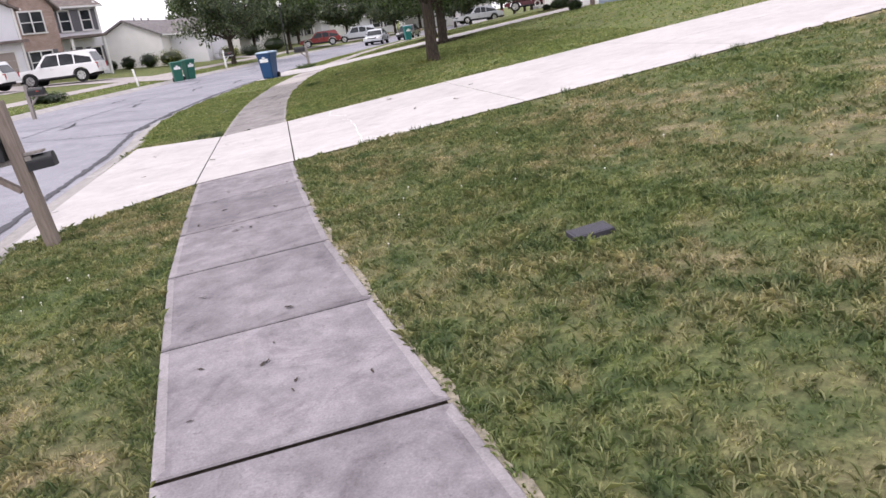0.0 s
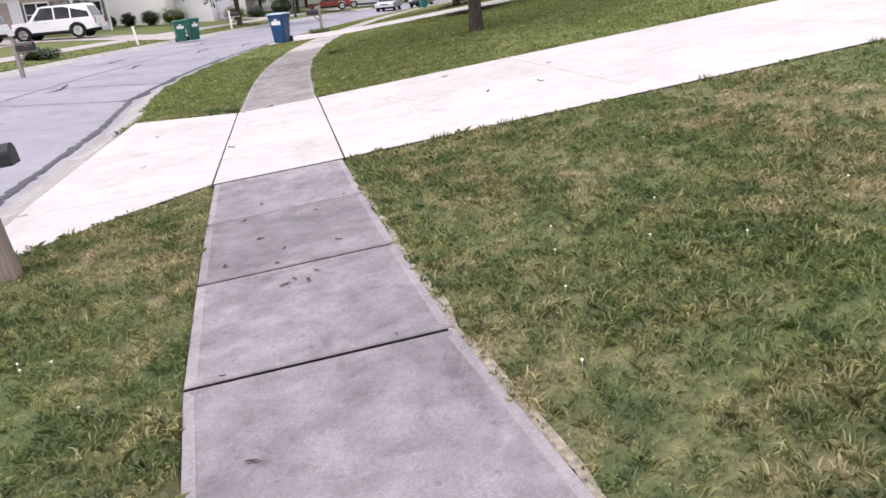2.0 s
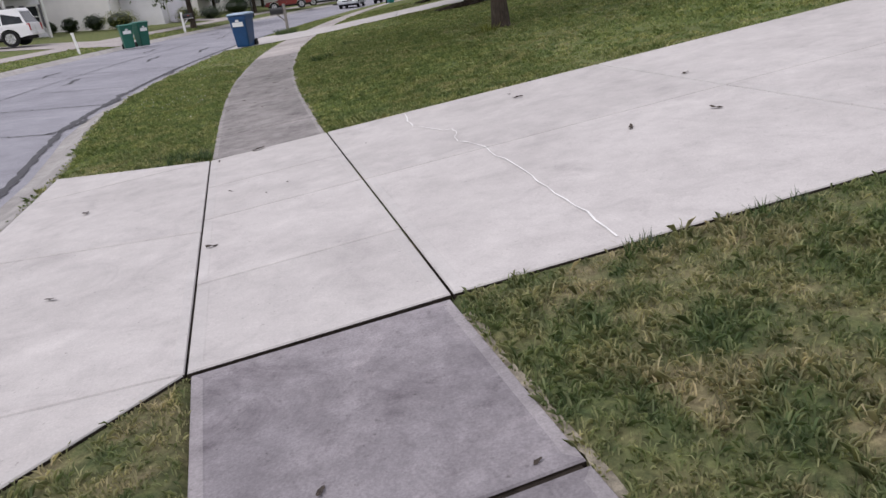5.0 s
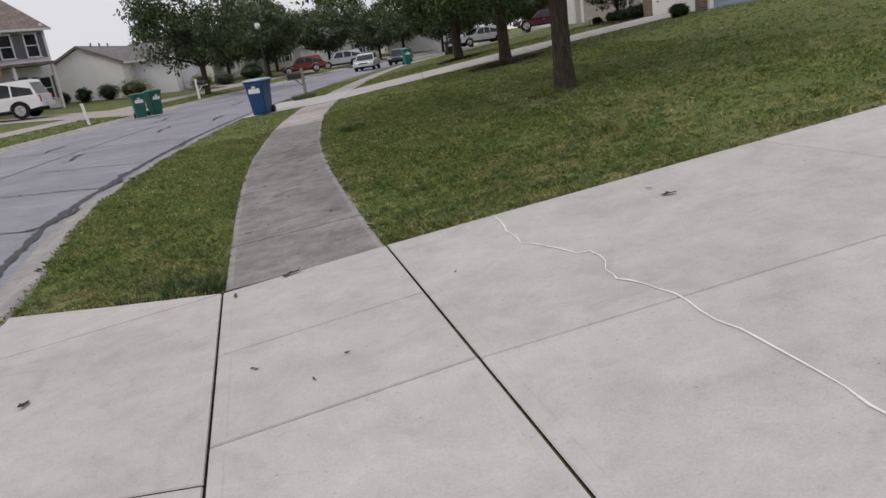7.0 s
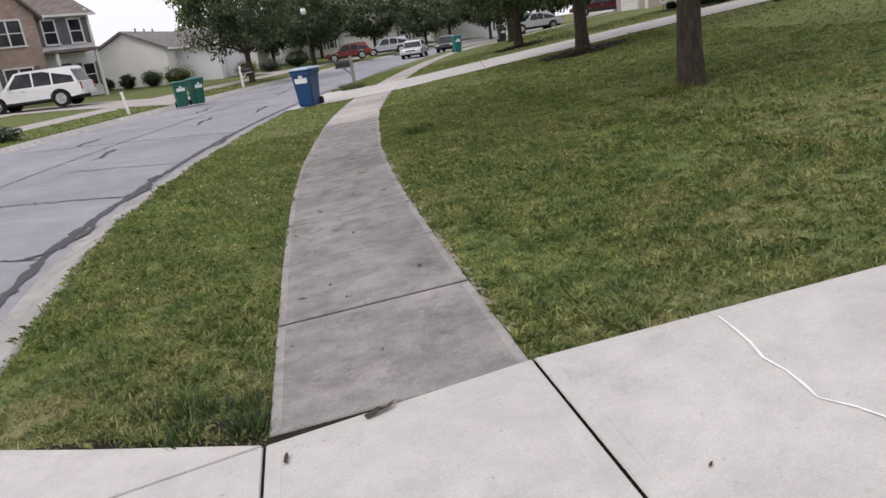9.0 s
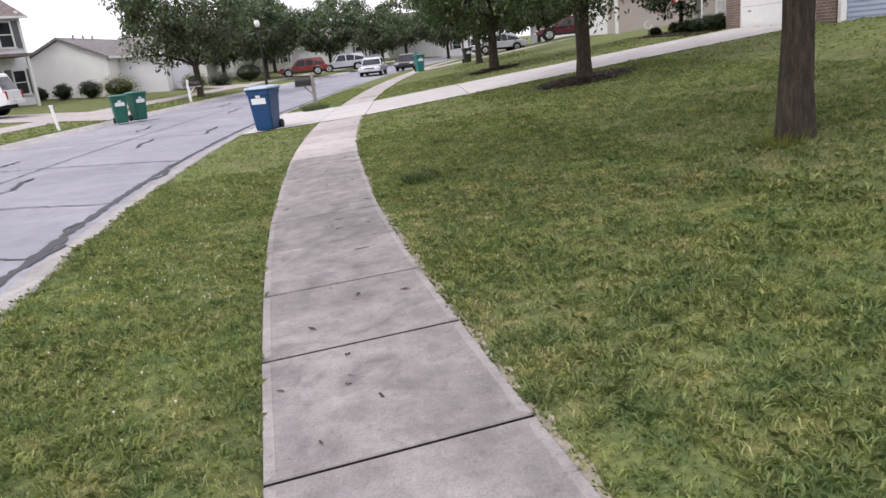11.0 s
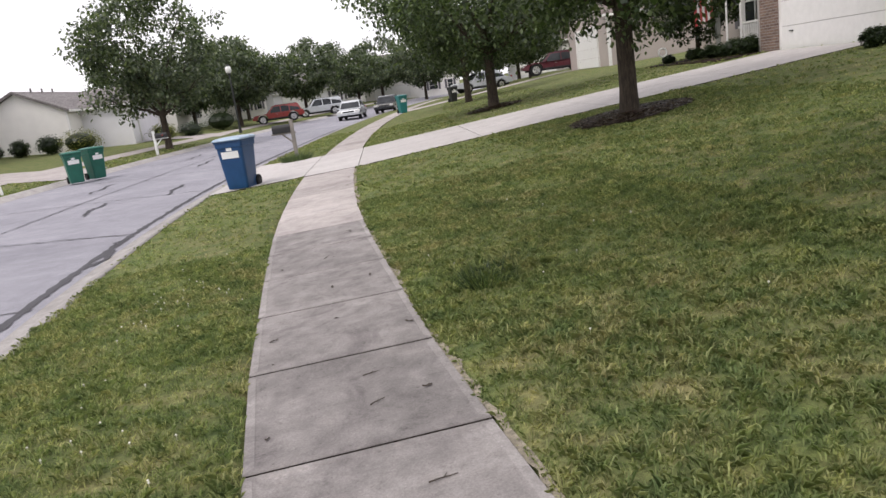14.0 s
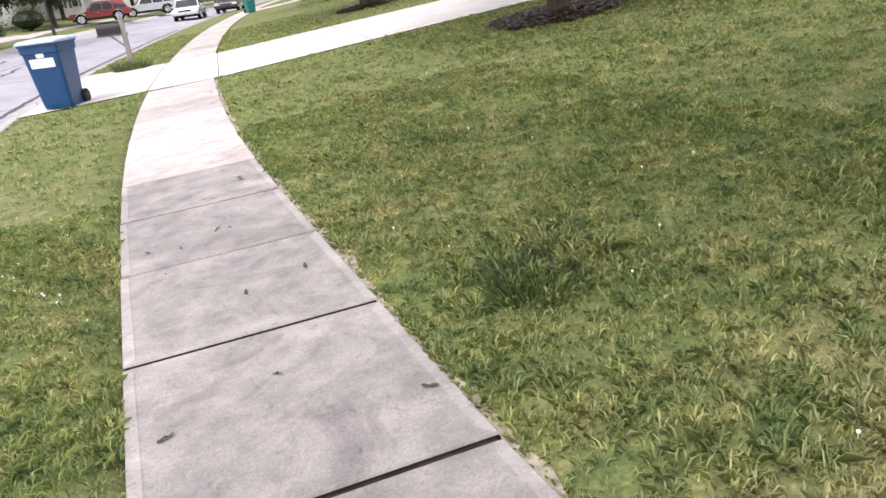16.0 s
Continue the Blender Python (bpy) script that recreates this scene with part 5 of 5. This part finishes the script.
vehicle(on_land(-3.6, 81.0, 0.0), 80, CAR_DARK, "dark car parked along the far street", 4.5, 1.85, 1.5, "saloon")
vehicle(parked(8.7, 66.0), -6, CAR_MAROON, "maroon utility vehicle parked on a rising driveway", 4.9, 1.9, 1.5, "suv")
vehicle(parked(4.0, 72.0), 14, CAR_SILVER, "silver car parked on a neighbouring driveway", 4.6, 1.85, 1.5, "saloon")


# ---- houses ----
def window(parent, m, w, h, material=WHITE_TRIM, shutters=False, double=False, rails=True):
    """A window unit in the x-z plane, facing -y; m places its lower middle."""
    top = new("window")
    top.matrix_basis = m
    top.parent = parent
    bm = bmesh.new()
    for s in (-1, 1):
        box(bm, s * (w / 2 + 0.04), -0.03, h / 2, 0.10, 0.08, h + 0.2)
    box(bm, 0, -0.032, h + 0.05, w, 0.084, 0.10)
    box(bm, 0, -0.035, h / 2, w, 0.05, 0.06)
    if double:
        box(bm, 0, -0.036, h / 2, 0.10, 0.06, h)
    part("frame", bm, material, top)
    part("sill", boxed(0, -0.05, -0.05, w + 0.26, 0.14, 0.09), material, top)
    for s in ((-1, 1) if double else (0,)):
        ww = w / 2 - 0.05 if double else w
        for z in (0.25, 0.75):
            part("pane", boxed(s * (w / 4 + 0.02), -0.008, h * z, ww, 0.012, h / 2 - 0.05), GLASS, top)
    if shutters:
        for s in (-1, 1):
            bm = boxed(s * (w / 2 + 0.30), -0.03, h / 2, 0.36, 0.05, h + 0.16)
            for k in range(9):
                box(bm, s * (w / 2 + 0.30), -0.058, h * (k + 0.5) / 9, 0.28, 0.02, h / 9 * 0.6)
            part("shutter", bm, SHUTTER, top, "slate grey louvred shutter")
    return top


def gable_block(parent, x0, x1, y0, y1, eave, peak, wall_mat, roof_mat, along_x=True, over=0.35, base=-0.6, wall="wall", trim=True):
    """Four walls with gables and a pitched roof with overhang; the ridge runs along x or y."""
    if along_x:
        ym = (y0 + y1) / 2
        o = [(y0, base), (y1, base), (y1, eave), (ym, peak), (y0, eave)]
        bm = prism(bmesh.new(), o, x0, x1)
        bmesh.ops.transform(bm, matrix=Matrix(((0, 1, 0, 0), (1, 0, 0, 0), (0, 0, 1, 0), (0, 0, 0, 1))), verts=bm.verts)
        half, a0, a1 = (y1 - y0) / 2, x0 - over, x1 + over
    else:
        xm = (x0 + x1) / 2
        o = [(x0, base), (x1, base), (x1, eave), (xm, peak), (x0, eave)]
        bm = prism(bmesh.new(), o, y0, y1)
        half, a0, a1 = (x1 - x0) / 2, y0 - over, y1 + over
    bmesh.ops.recalc_face_normals(bm, faces=bm.faces)
    part(wall, bm, wall_mat, parent)
    k = (peak - eave) / half
    c = (y0 + y1) / 2 if along_x else (x0 + x1) / 2
    t = 0.16
    ro = [(c - half - over, eave - k * over + 0.03), (c, peak + 0.03), (c + half + over, eave - k * over + 0.03), (c + half + over, eave - k * over + 0.03 + t), (c, peak + 0.03 + t * 1.1), (c - half - over, eave - k * over + 0.03 + t)]
    bm = bmesh.new()
    lo = [bm.verts.new((x, a0, z)) for x, z in ro]
    hi = [bm.verts.new((x, a1, z)) for x, z in ro]
    for i in range(6):
        j = (i + 1) % 6
        bm.faces.new((lo[i], hi[i], hi[j], lo[j]))
    for r in (lo, hi):
        bm.faces.new((r[0], r[1], r[4], r[5]))
        bm.faces.new((r[1], r[2], r[3], r[4]))
    if along_x:
        bmesh.ops.transform(bm, matrix=Matrix(((0, 1, 0, 0), (1, 0, 0, 0), (0, 0, 1, 0), (0, 0, 0, 1))), verts=bm.verts)
    bmesh.ops.recalc_face_normals(bm, faces=bm.faces)
    roof = part("roof", bm, roof_mat, parent)
    if trim:
        for s in (-1, 1):
            cc = c + s * (half + over + 0.05)
            z = eave - k * over + 0.10
            bm = boxed((a0 + a1) / 2, cc, z, a1 - a0, 0.1, 0.14) if along_x else boxed(cc, (a0 + a1) / 2, z, 0.1, a1 - a0, 0.14)
            part("gutter", bm, WHITE_TRIM, roof, "white gutter")
    return roof


def garage_door(parent, m, w, h, mat=GARAGE):
    """A sectional door facing -y, with its surround."""
    top = new("garage_door")
    top.matrix_basis = m
    top.parent = parent
    n = 4
    for k in range(n):
        part("panel", boxed(0, -0.02, h * (k + 0.5) / n, w, 0.04, h / n - 0.012, 0.006), mat, top)
    bm = bmesh.new()
    for s in (-1, 1):
        box(bm, s * (w / 2 + 0.07), -0.035, h / 2, 0.14, 0.09, h)
    box(bm, 0, -0.037, h + 0.07, w + 0.28, 0.094, 0.14)
    part("surround", bm, WHITE_TRIM, top)
    part("handle", boxed(-w * 0.38, -0.06, h * 0.2, 0.12, 0.05, 0.03), POLE_BLACK, top)
    return top


# the house with the white garage door; its front faces the street (-x)
def blue_house():
    zg = float(land(GARAGE_X, 31)) - 0.02
    top = empty("house", Matrix.Translation((GARAGE_X, 27.95, zg)), "blue-sided house with brown brick piers and white garage door", "house", "houses on the rise")
    gable_block(top, 0.12, 9.0, 0.12, 6.6, 3.1, 5.4, SIDING_GREY, ROOF_BROWN, True, 0.4, -0.8)
    for k in range(28):
        bm = bmesh.new()
        z = 0.02 + k * 0.115 - 0.25
        prism(bm, [(0.10, z), (0.10, z + 0.122), (0.085, z + 0.122), (0.065, z)], 0.12, 9.0)
        bmesh.ops.transform(bm, matrix=Matrix(((0, 1, 0, 0), (1, 0, 0, 0), (0, 0, 1, 0), (0, 0, 0, 1))), verts=bm.verts)
        bmesh.ops.recalc_face_normals(bm, faces=bm.faces)
        part("siding_board", bm, BLUE_BOARD, top)
    part("corner_trim", boxed(0.06, 0.06, 1.35, 0.13, 0.13, 3.5), WHITE_TRIM, top, "white corner trim")
    part("brick_pier", boxed(0.05, 0.60, 1.4, 0.16, 0.85, 3.4), BRICK_DARK, top, "brown brick pier")
    part("brick_pier", boxed(0.05, 5.78, 1.4, 0.16, 0.85, 3.4), BRICK_DARK, top, "brown brick pier")
    part("door_header", boxed(0.05, 3.4, 2.92, 0.14, 4.6, 0.42), WHITE_TRIM, top)
    garage_door(top, Matrix.Translation((0.12, 3.2, -0.02)) @ pose(0, 0, 0, 0, 0, -90), 4.25, 2.6)
    # the main block behind and beyond
    gable_block(top, 2.6, 12.0, 6.6, 16.0, 3.1, 5.6, SIDING_TAN, ROOF_BROWN, False, 0.4, -0.8)
    window(top, Matrix.Translation((2.58, 8.3, 0.95)) @ pose(0, 0, 0, 0, 0, -90), 1.0, 1.6, WHITE_TRIM, True)
    window(top, Matrix.Translation((2.58, 11.8, 0.95)) @ pose(0, 0, 0, 0, 0, -90), 1.0, 1.6, WHITE_TRIM, True)
    # porch
    part("porch_floor", boxed(1.6, 8.6, -0.02, 1.9, 3.9, 0.16), DRIVE, top)
    for y in (6.9, 8.7, 10.4):
        part("porch_post", boxed(0.75, y, 1.35, 0.13, 0.13, 2.7, 0.01), WHITE_TRIM, top)
    part("porch_beam", boxed(0.75, 8.65, 2.8, 0.18, 3.9, 0.25), WHITE_TRIM, top)
    part("porch_roof", boxed(1.65, 8.65, 3.02, 2.4, 4.3, 0.14), ROOF_BROWN, top)
    bm = boxed(0.75, 7.8, 0.95, 0.06, 1.7, 0.06)
    box(bm, 0.75, 7.8, 0.2, 0.06, 1.7, 0.06)
    for k in range(13):
        box(bm, 0.75, 7.03 + k * 0.128, 0.58, 0.035, 0.05, 0.72)
    part("railing", bm, WHITE_TRIM, top, "white porch railing")


blue_house()


def flag():
    top = empty("flag", Matrix.Translation(on_land(6.5, 36.1)), "striped red and white flag hanging from a leaning pole", "flag")
    part("pole", rod(bmesh.new(), (0.35, 0, 1.75), (-0.7, -0.1, 2.5), 0.016), WHITE_TRIM, top)
    part("stand", rod(bmesh.new(), (0.35, 0, -0.1), (0.35, 0, 1.8), 0.03), WHITE_TRIM, top)
    for k in range(7):
        bm = bmesh.new()
        x0 = -0.12 - k * 0.08
        rows = []
        for i in range(7):
            z = 2.42 - 0.2 * i - k * 0.03
            w = 0.05 * math.sin(i * 1.3 + k * 0.6)
            rows.append((bm.verts.new((x0 + w * 0.3, w - 0.1, z)), bm.verts.new((x0 - 0.08 + w * 0.3, w - 0.1 + 0.01, z - 0.03))))
        for a, b in zip(rows, rows[1:]):
            bm.faces.new((a[0], a[1], b[1], b[0]))
        bmesh.ops.solidify(bm, geom=bm.faces[:], thickness=0.004)
        part("stripe", bm, FLAG_RED if k % 2 == 0 else WHITE_PAINT, top)


flag()
shrub(on_land(6.1, 28.3), 0.27, 0.27, 0.38, LEAF_HEDGE, 1, "low dark green shrub beside a brick pier")
for k, (x, y, rx, h) in enumerate(((6.95, 34.9, 0.42, 0.5), (6.8, 35.8, 0.42, 0.48), (6.7, 36.9, 0.36, 0.42), (6.8, 38.4, 0.28, 0.4), (6.5, 39.9, 0.2, 0.3))):
    shrub(on_land(x, y), rx, rx, h, LEAF_HEDGE, 3 + k, "rounded dark green shrub in a front garden bed")
tree(on_land(7.2, 39.0), 3.4, 1.3, 1.75, 0.07, 11000, 0.12, 31, "small weeping ornamental tree before a porch", LEAF_HEDGE, 110, 0.55, 0.0, "garden trees", 0.9)
for k, (x, y, rx, ry, h) in enumerate(((7.9, 15.3, 0.75, 0.6, 0.75), (9.1, 15.6, 0.8, 0.6, 0.8), (10.4, 15.8, 0.8, 0.6, 0.85), (11.7, 16.0, 0.8, 0.6, 0.85))):
    shrub(on_land(x, y), rx, ry, h, LEAF_HEDGE, 12 + k, "dense dark evergreen shrub at the driveway's edge", 4200)


def garden_ornament(x, y):
    top = empty("garden_ornament", Matrix.Translation(on_land(x, y)), "round white garden ornament on a thin stake", "garden ornament")
    part("stake", rod(bmesh.new(), (0, 0, -0.1), (0, 0, 0.36), 0.012), POLE_BLACK, top)
    bm = bmesh.new()
    for k in range(18):
        a, b = 6.2832 * k / 18, 6.2832 * (k + 1) / 18
        rod(bm, (0.14 * math.cos(a), 0, 0.48 + 0.14 * math.sin(a)), (0.14 * math.cos(b), 0, 0.48 + 0.14 * math.sin(b)), 0.032, None, 6)
    part("ring", bm, WHITE_PAINT, top)


garden_ornament(5.9, 38.9)


def bed(name, pts, label):
    vs = [tuple(on_land(x, y, 0.03)) for x, y in pts]
    lo = [tuple(on_land(x, y, -0.05)) for x, y in pts]
    n = len(pts)
    tagged(mesh_object(name, vs + lo, [tuple(range(n))] + [(i, i + n, (i + 1) % n + n, (i + 1) % n) for i in range(n)], MULCH_BASE), label, "mulch bed", kind="structure")


bed("planting_bed", [(5.9, 34.5), (6.9, 34.2), (7.3, 36.0), (7.6, 40.5), (6.0, 41.0), (6.0, 37.8)], "dark mulched planting bed in front of a porch")


def tan_house():
    top = empty("house", Matrix.Translation(on_land(9.5, 56)), "tan-sided house with a garage seen past a tree", "house", "houses on the rise")
    gable_block(top, 0, 10, 0, 9, 3.0, 5.8, SIDING_TAN, ROOF_BROWN, True, 0.45, -1.2)
    garage_door(top, Matrix.Translation((-0.01, 4.5, 0)) @ pose(0, 0, 0, 0, 0, -90), 4.6, 2.3, WHITE_TRIM)
    part("corner_trim", boxed(0.0, 0.0, 1.2, 0.16, 0.16, 3.6), WHITE_TRIM, top)


tan_house()


def white_ranch():
    """Low cream house with its gable end towards the walker."""
    z = 0.95
    top = empty("house", Matrix.Translation((-30.3, 63.0, z)), "low cream-sided house with grey shingle roof", "house", "houses across the street")
    gable_block(top, 0, 6.0, 0, 17, 2.35, 3.75, SIDING_WHITE, ROOF, False, 0.3, -1.2)
    gable_block(top, 6.0, 9.2, 2.0, 9.0, 2.3, 3.5, SIDING_PALE, ROOF, True, 0.3, -1.2)
    garage_door(top, Matrix.Translation((9.21, 5.6, -0.3)) @ pose(0, 0, 0, 0, 0, 90), 4.4, 2.2, SIDING_PALE)
    gable_block(top, 2.0, 8.0, 17, 33, 2.4, 3.8, SIDING_WHITE, ROOF, False, 0.3, -1.2)
    window(top, Matrix.Translation((8.01, 24, 0.7)) @ pose(0, 0, 0, 0, 0, 90), 1.6, 1.3, WHITE_TRIM, True)
    for k in range(3):
        part("vent_pipe", rod(bmesh.new(), (3.2, 2 + 1.6 * k, 3.4), (3.2, 2 + 1.6 * k, 4.15), 0.06), ROOF, top)
    for x in (0.02, 5.98):
        part("corner_trim", boxed(x, -0.02, 0.6, 0.14, 0.1, 3.4), WHITE_TRIM, top)


white_ranch()


def two_storey():
    """Two-storey house: brick gable bay, pale siding, hipped porch, lower garage wing. Front faces -y in its own frame."""
    top = empty("house", Matrix.Translation((-26.9, 57.6, 0.95)) @ pose(0, 0, 0, 0, 0, 58), "two-storey house with pink brick gable and slate shutters", "house", "houses across the street")
    gable_block(top, -13.5, 0, 0, 9, 5.1, 7.4, SIDING_PALE, ROOF_BROWN, True, 0.4, -1.2)
    gable_block(top, -7.6, -3.9, -0.8, 4.5, 5.1, 7.0, BRICK, ROOF_BROWN, False, 0.35, -1.2)
    gable_block(top, -14.5, -8.2, -3.2, 4.5, 4.9, 6.6, SIDING_PALE, ROOF_BROWN, False, 0.35, -1.2)
    part("pent_roof", boxed(-11.35, -3.6, 2.75, 6.6, 0.9, 0.16, 0, pose(0, 0, 0, 0, 0, 0)), ROOF_BROWN, top)
    garage_door(top, Matrix.Translation((-11.35, -3.21, -0.1)), 4.9, 2.2, DOOR_TAN)
    window(top, Matrix.Translation((-11.35, -3.21, 3.35)), 1.0, 1.5, WHITE_TRIM, True)
    window(top, Matrix.Translation((-5.75, -0.81, 3.35)), 1.7, 1.45, WHITE_TRIM, False, True)
    window(top, Matrix.Translation((-5.75, -0.81, 0.55)), 1.7, 1.45, WHITE_TRIM, True, True)
    for x in (-2.75, -1.0):
        window(top, Matrix.Translation((x, -0.01, 3.3)), 0.8, 1.45, WHITE_TRIM, True)
    window(top, Matrix.Translation((-0.75, -0.01, 0.5)), 0.75, 1.4, WHITE_TRIM, True)
    part("door", boxed(-2.4, -0.03, 1.0, 0.95, 0.07, 2.1), SHUTTER, top, "dark front door")
    part("porch_roof", boxed(-2.3, -0.85, 2.75, 3.2, 2.0, 0.18, 0.03, pose(0, 0, 0, 0, 0, 0)), ROOF_BROWN, top)
    for x in (-3.6, -0.95):
        part("porch_post", boxed(x, -1.65, 1.2, 0.16, 0.16, 3.0), WHITE_TRIM, top)
    part("corner_trim", boxed(0, -0.02, 2.2, 0.16, 0.1, 6.4), WHITE_TRIM, top)
    part("corner_trim", boxed(-8.2, -3.22, 2.0, 0.16, 0.1, 6.0), WHITE_TRIM, top)


two_storey()
for k, (x, y, rx, h, mt, lb) in enumerate(((-26.8, 61.0, 0.6, 1.1, LEAF_HEDGE, "dark clipped shrub before a cream wall"), (-25.1, 61.3, 0.75, 1.25, LEAF_HEDGE, "dark clipped shrub before a cream wall"), (-28.2, 60.6, 0.5, 0.9, LEAF_HEDGE, "small dark shrub before a cream wall"),
                                           (-22.9, 60.6, 1.25, 1.35, LEAF_YELLOW, "broad yellow-green rounded shrub"), (-19.6, 66.5, 1.0, 1.1, LEAF_YELLOW, "yellow-green rounded shrub under a tree"), (-18.6, 70.0, 1.0, 1.0, LEAF_HEDGE, "low dark shrub before a house"), (-17.6, 76, 1.5, 1.6, LEAF_HEDGE, "dark hedge beside a house"), (-17.6, 31.0, 0.7, 0.4, LEAF_HEDGE, "low flower bed plants round a mailbox"))):
    shrub(on_land(x, y, 0.0), rx, rx, h, mt, 50 + k, lb, 2000, 0.1)


def plain_house(x, y, turn, w, dpt, eave, peak, wall_mat, roof_mat, label):
    top = empty("house", Matrix.Translation(on_land(x, y)) @ pose(0, 0, 0, 0, 0, turn), label, "house", "distant houses")
    gable_block(top, -w / 2, w / 2, 0, dpt, eave, peak, wall_mat, roof_mat, True, 0.4, -1.5)
    garage_door(top, Matrix.Translation((-w * 0.22, -0.01, 0)), w * 0.36, 2.2)
    window(top, Matrix.Translation((w * 0.22, -0.01, 0.9)), 1.4, 1.3, WHITE_TRIM, True)
    window(top, Matrix.Translation((w * 0.4, -0.01, 0.9)), 0.9, 1.3, WHITE_TRIM, True)
    return top


plain_house(-22, 100, 60, 14, 9, 2.8, 5.0, SIDING_WHITE, ROOF, "distant cream house behind trees")
plain_house(-13, 116, 40, 14, 9, 2.8, 5.0, SIDING_PALE, ROOF, "distant pale house with a garage")
plain_house(1, 134, 10, 16, 9, 4.6, 7.4, SIDING_WHITE, ROOF, "distant white house at the bend of the street")
plain_house(17, 82, -62, 13, 9, 2.8, 5.2, SIDING_GREY, ROOF_BROWN, "distant grey house beyond a driveway")
plain_house(20, 116, -40, 14, 9, 2.8, 5.2, SIDING_PALE, ROOF, "distant pale house among trees")
plain_house(-47, 40, 75, 12, 9, 4.8, 7.0, SIDING_PALE, ROOF_BROWN, "pale two-storey house across the street")


def drive_patch(x0, x1, y0, y1, label):
    pts = [(x0, y0), (x1, y0), (x1, y1), (x0, y1)]
    vs = []
    n = 8
    for i in range(n + 1):
        x = x0 + (x1 - x0) * i / n
        vs += [tuple(on_land(x, y0, 0.025)), tuple(on_land(x, y1, 0.025))]
    tagged(mesh_object("driveway_far", vs, [(2 * i, 2 * i + 2, 2 * i + 3, 2 * i + 1) for i in range(n)], WALK_LIGHT), label, "driveway", kind="structure")


drive_patch(-24, -16.35, 42.3, 47.0, "pale concrete driveway across the street")
drive_patch(-34, -24, 38.3, 47.0, "pale concrete parking pad before a garage")
drive_patch(-21, -15.7, 66.6, 71, "pale concrete driveway before a low house")
drive_patch(-2.3, 10, 63.6, 68.4, "pale concrete driveway under a parked vehicle")


def street_lamp(x, y):
    top = empty("street_lamp", Matrix.Translation(on_land(x, y)), "black street lamp post with a white globe", "street lamp")
    part("base", rod(bmesh.new(), (0, 0, -0.1), (0, 0, 0.6), 0.14, 0.09, 12), POLE_BLACK, top)
    part("pole", rod(bmesh.new(), (0, 0, 0.5), (0, 0, 4.3), 0.06, 0.05, 12), POLE_BLACK, top)
    part("collar", rod(bmesh.new(), (0, 0, 4.25), (0, 0, 4.4), 0.09, 0.12, 12), POLE_BLACK, top)
    bm = bmesh.new()
    bmesh.ops.create_uvsphere(bm, u_segments=14, v_segments=10, radius=0.26, matrix=Matrix.Translation((0, 0, 4.68)) @ Matrix.Diagonal((0.85, 0.85, 1.15, 1)))
    part("globe", bm, LAMP_GLOBE, top, "white frosted globe", True)
    part("cap", rod(bmesh.new(), (0, 0, 4.92), (0, 0, 5.06), 0.16, 0.03, 12), POLE_BLACK, top)


street_lamp(-14.9, 69.5)


def marker_post(x, y):
    top = empty("marker_post", Matrix.Translation(on_land(x, y)) @ pose(0, 0, 0, 0, -6, 0), "short white utility marker post by the curb", "marker post")
    part("stake", boxed(0, 0, 0.40, 0.11, 0.05, 1.0, 0.015), WHITE_PAINT, top)
    part("cap", boxed(0, 0, 0.93, 0.14, 0.07, 0.08, 0.02), WHITE_PAINT, top)


marker_post(-16.7, 38.6)
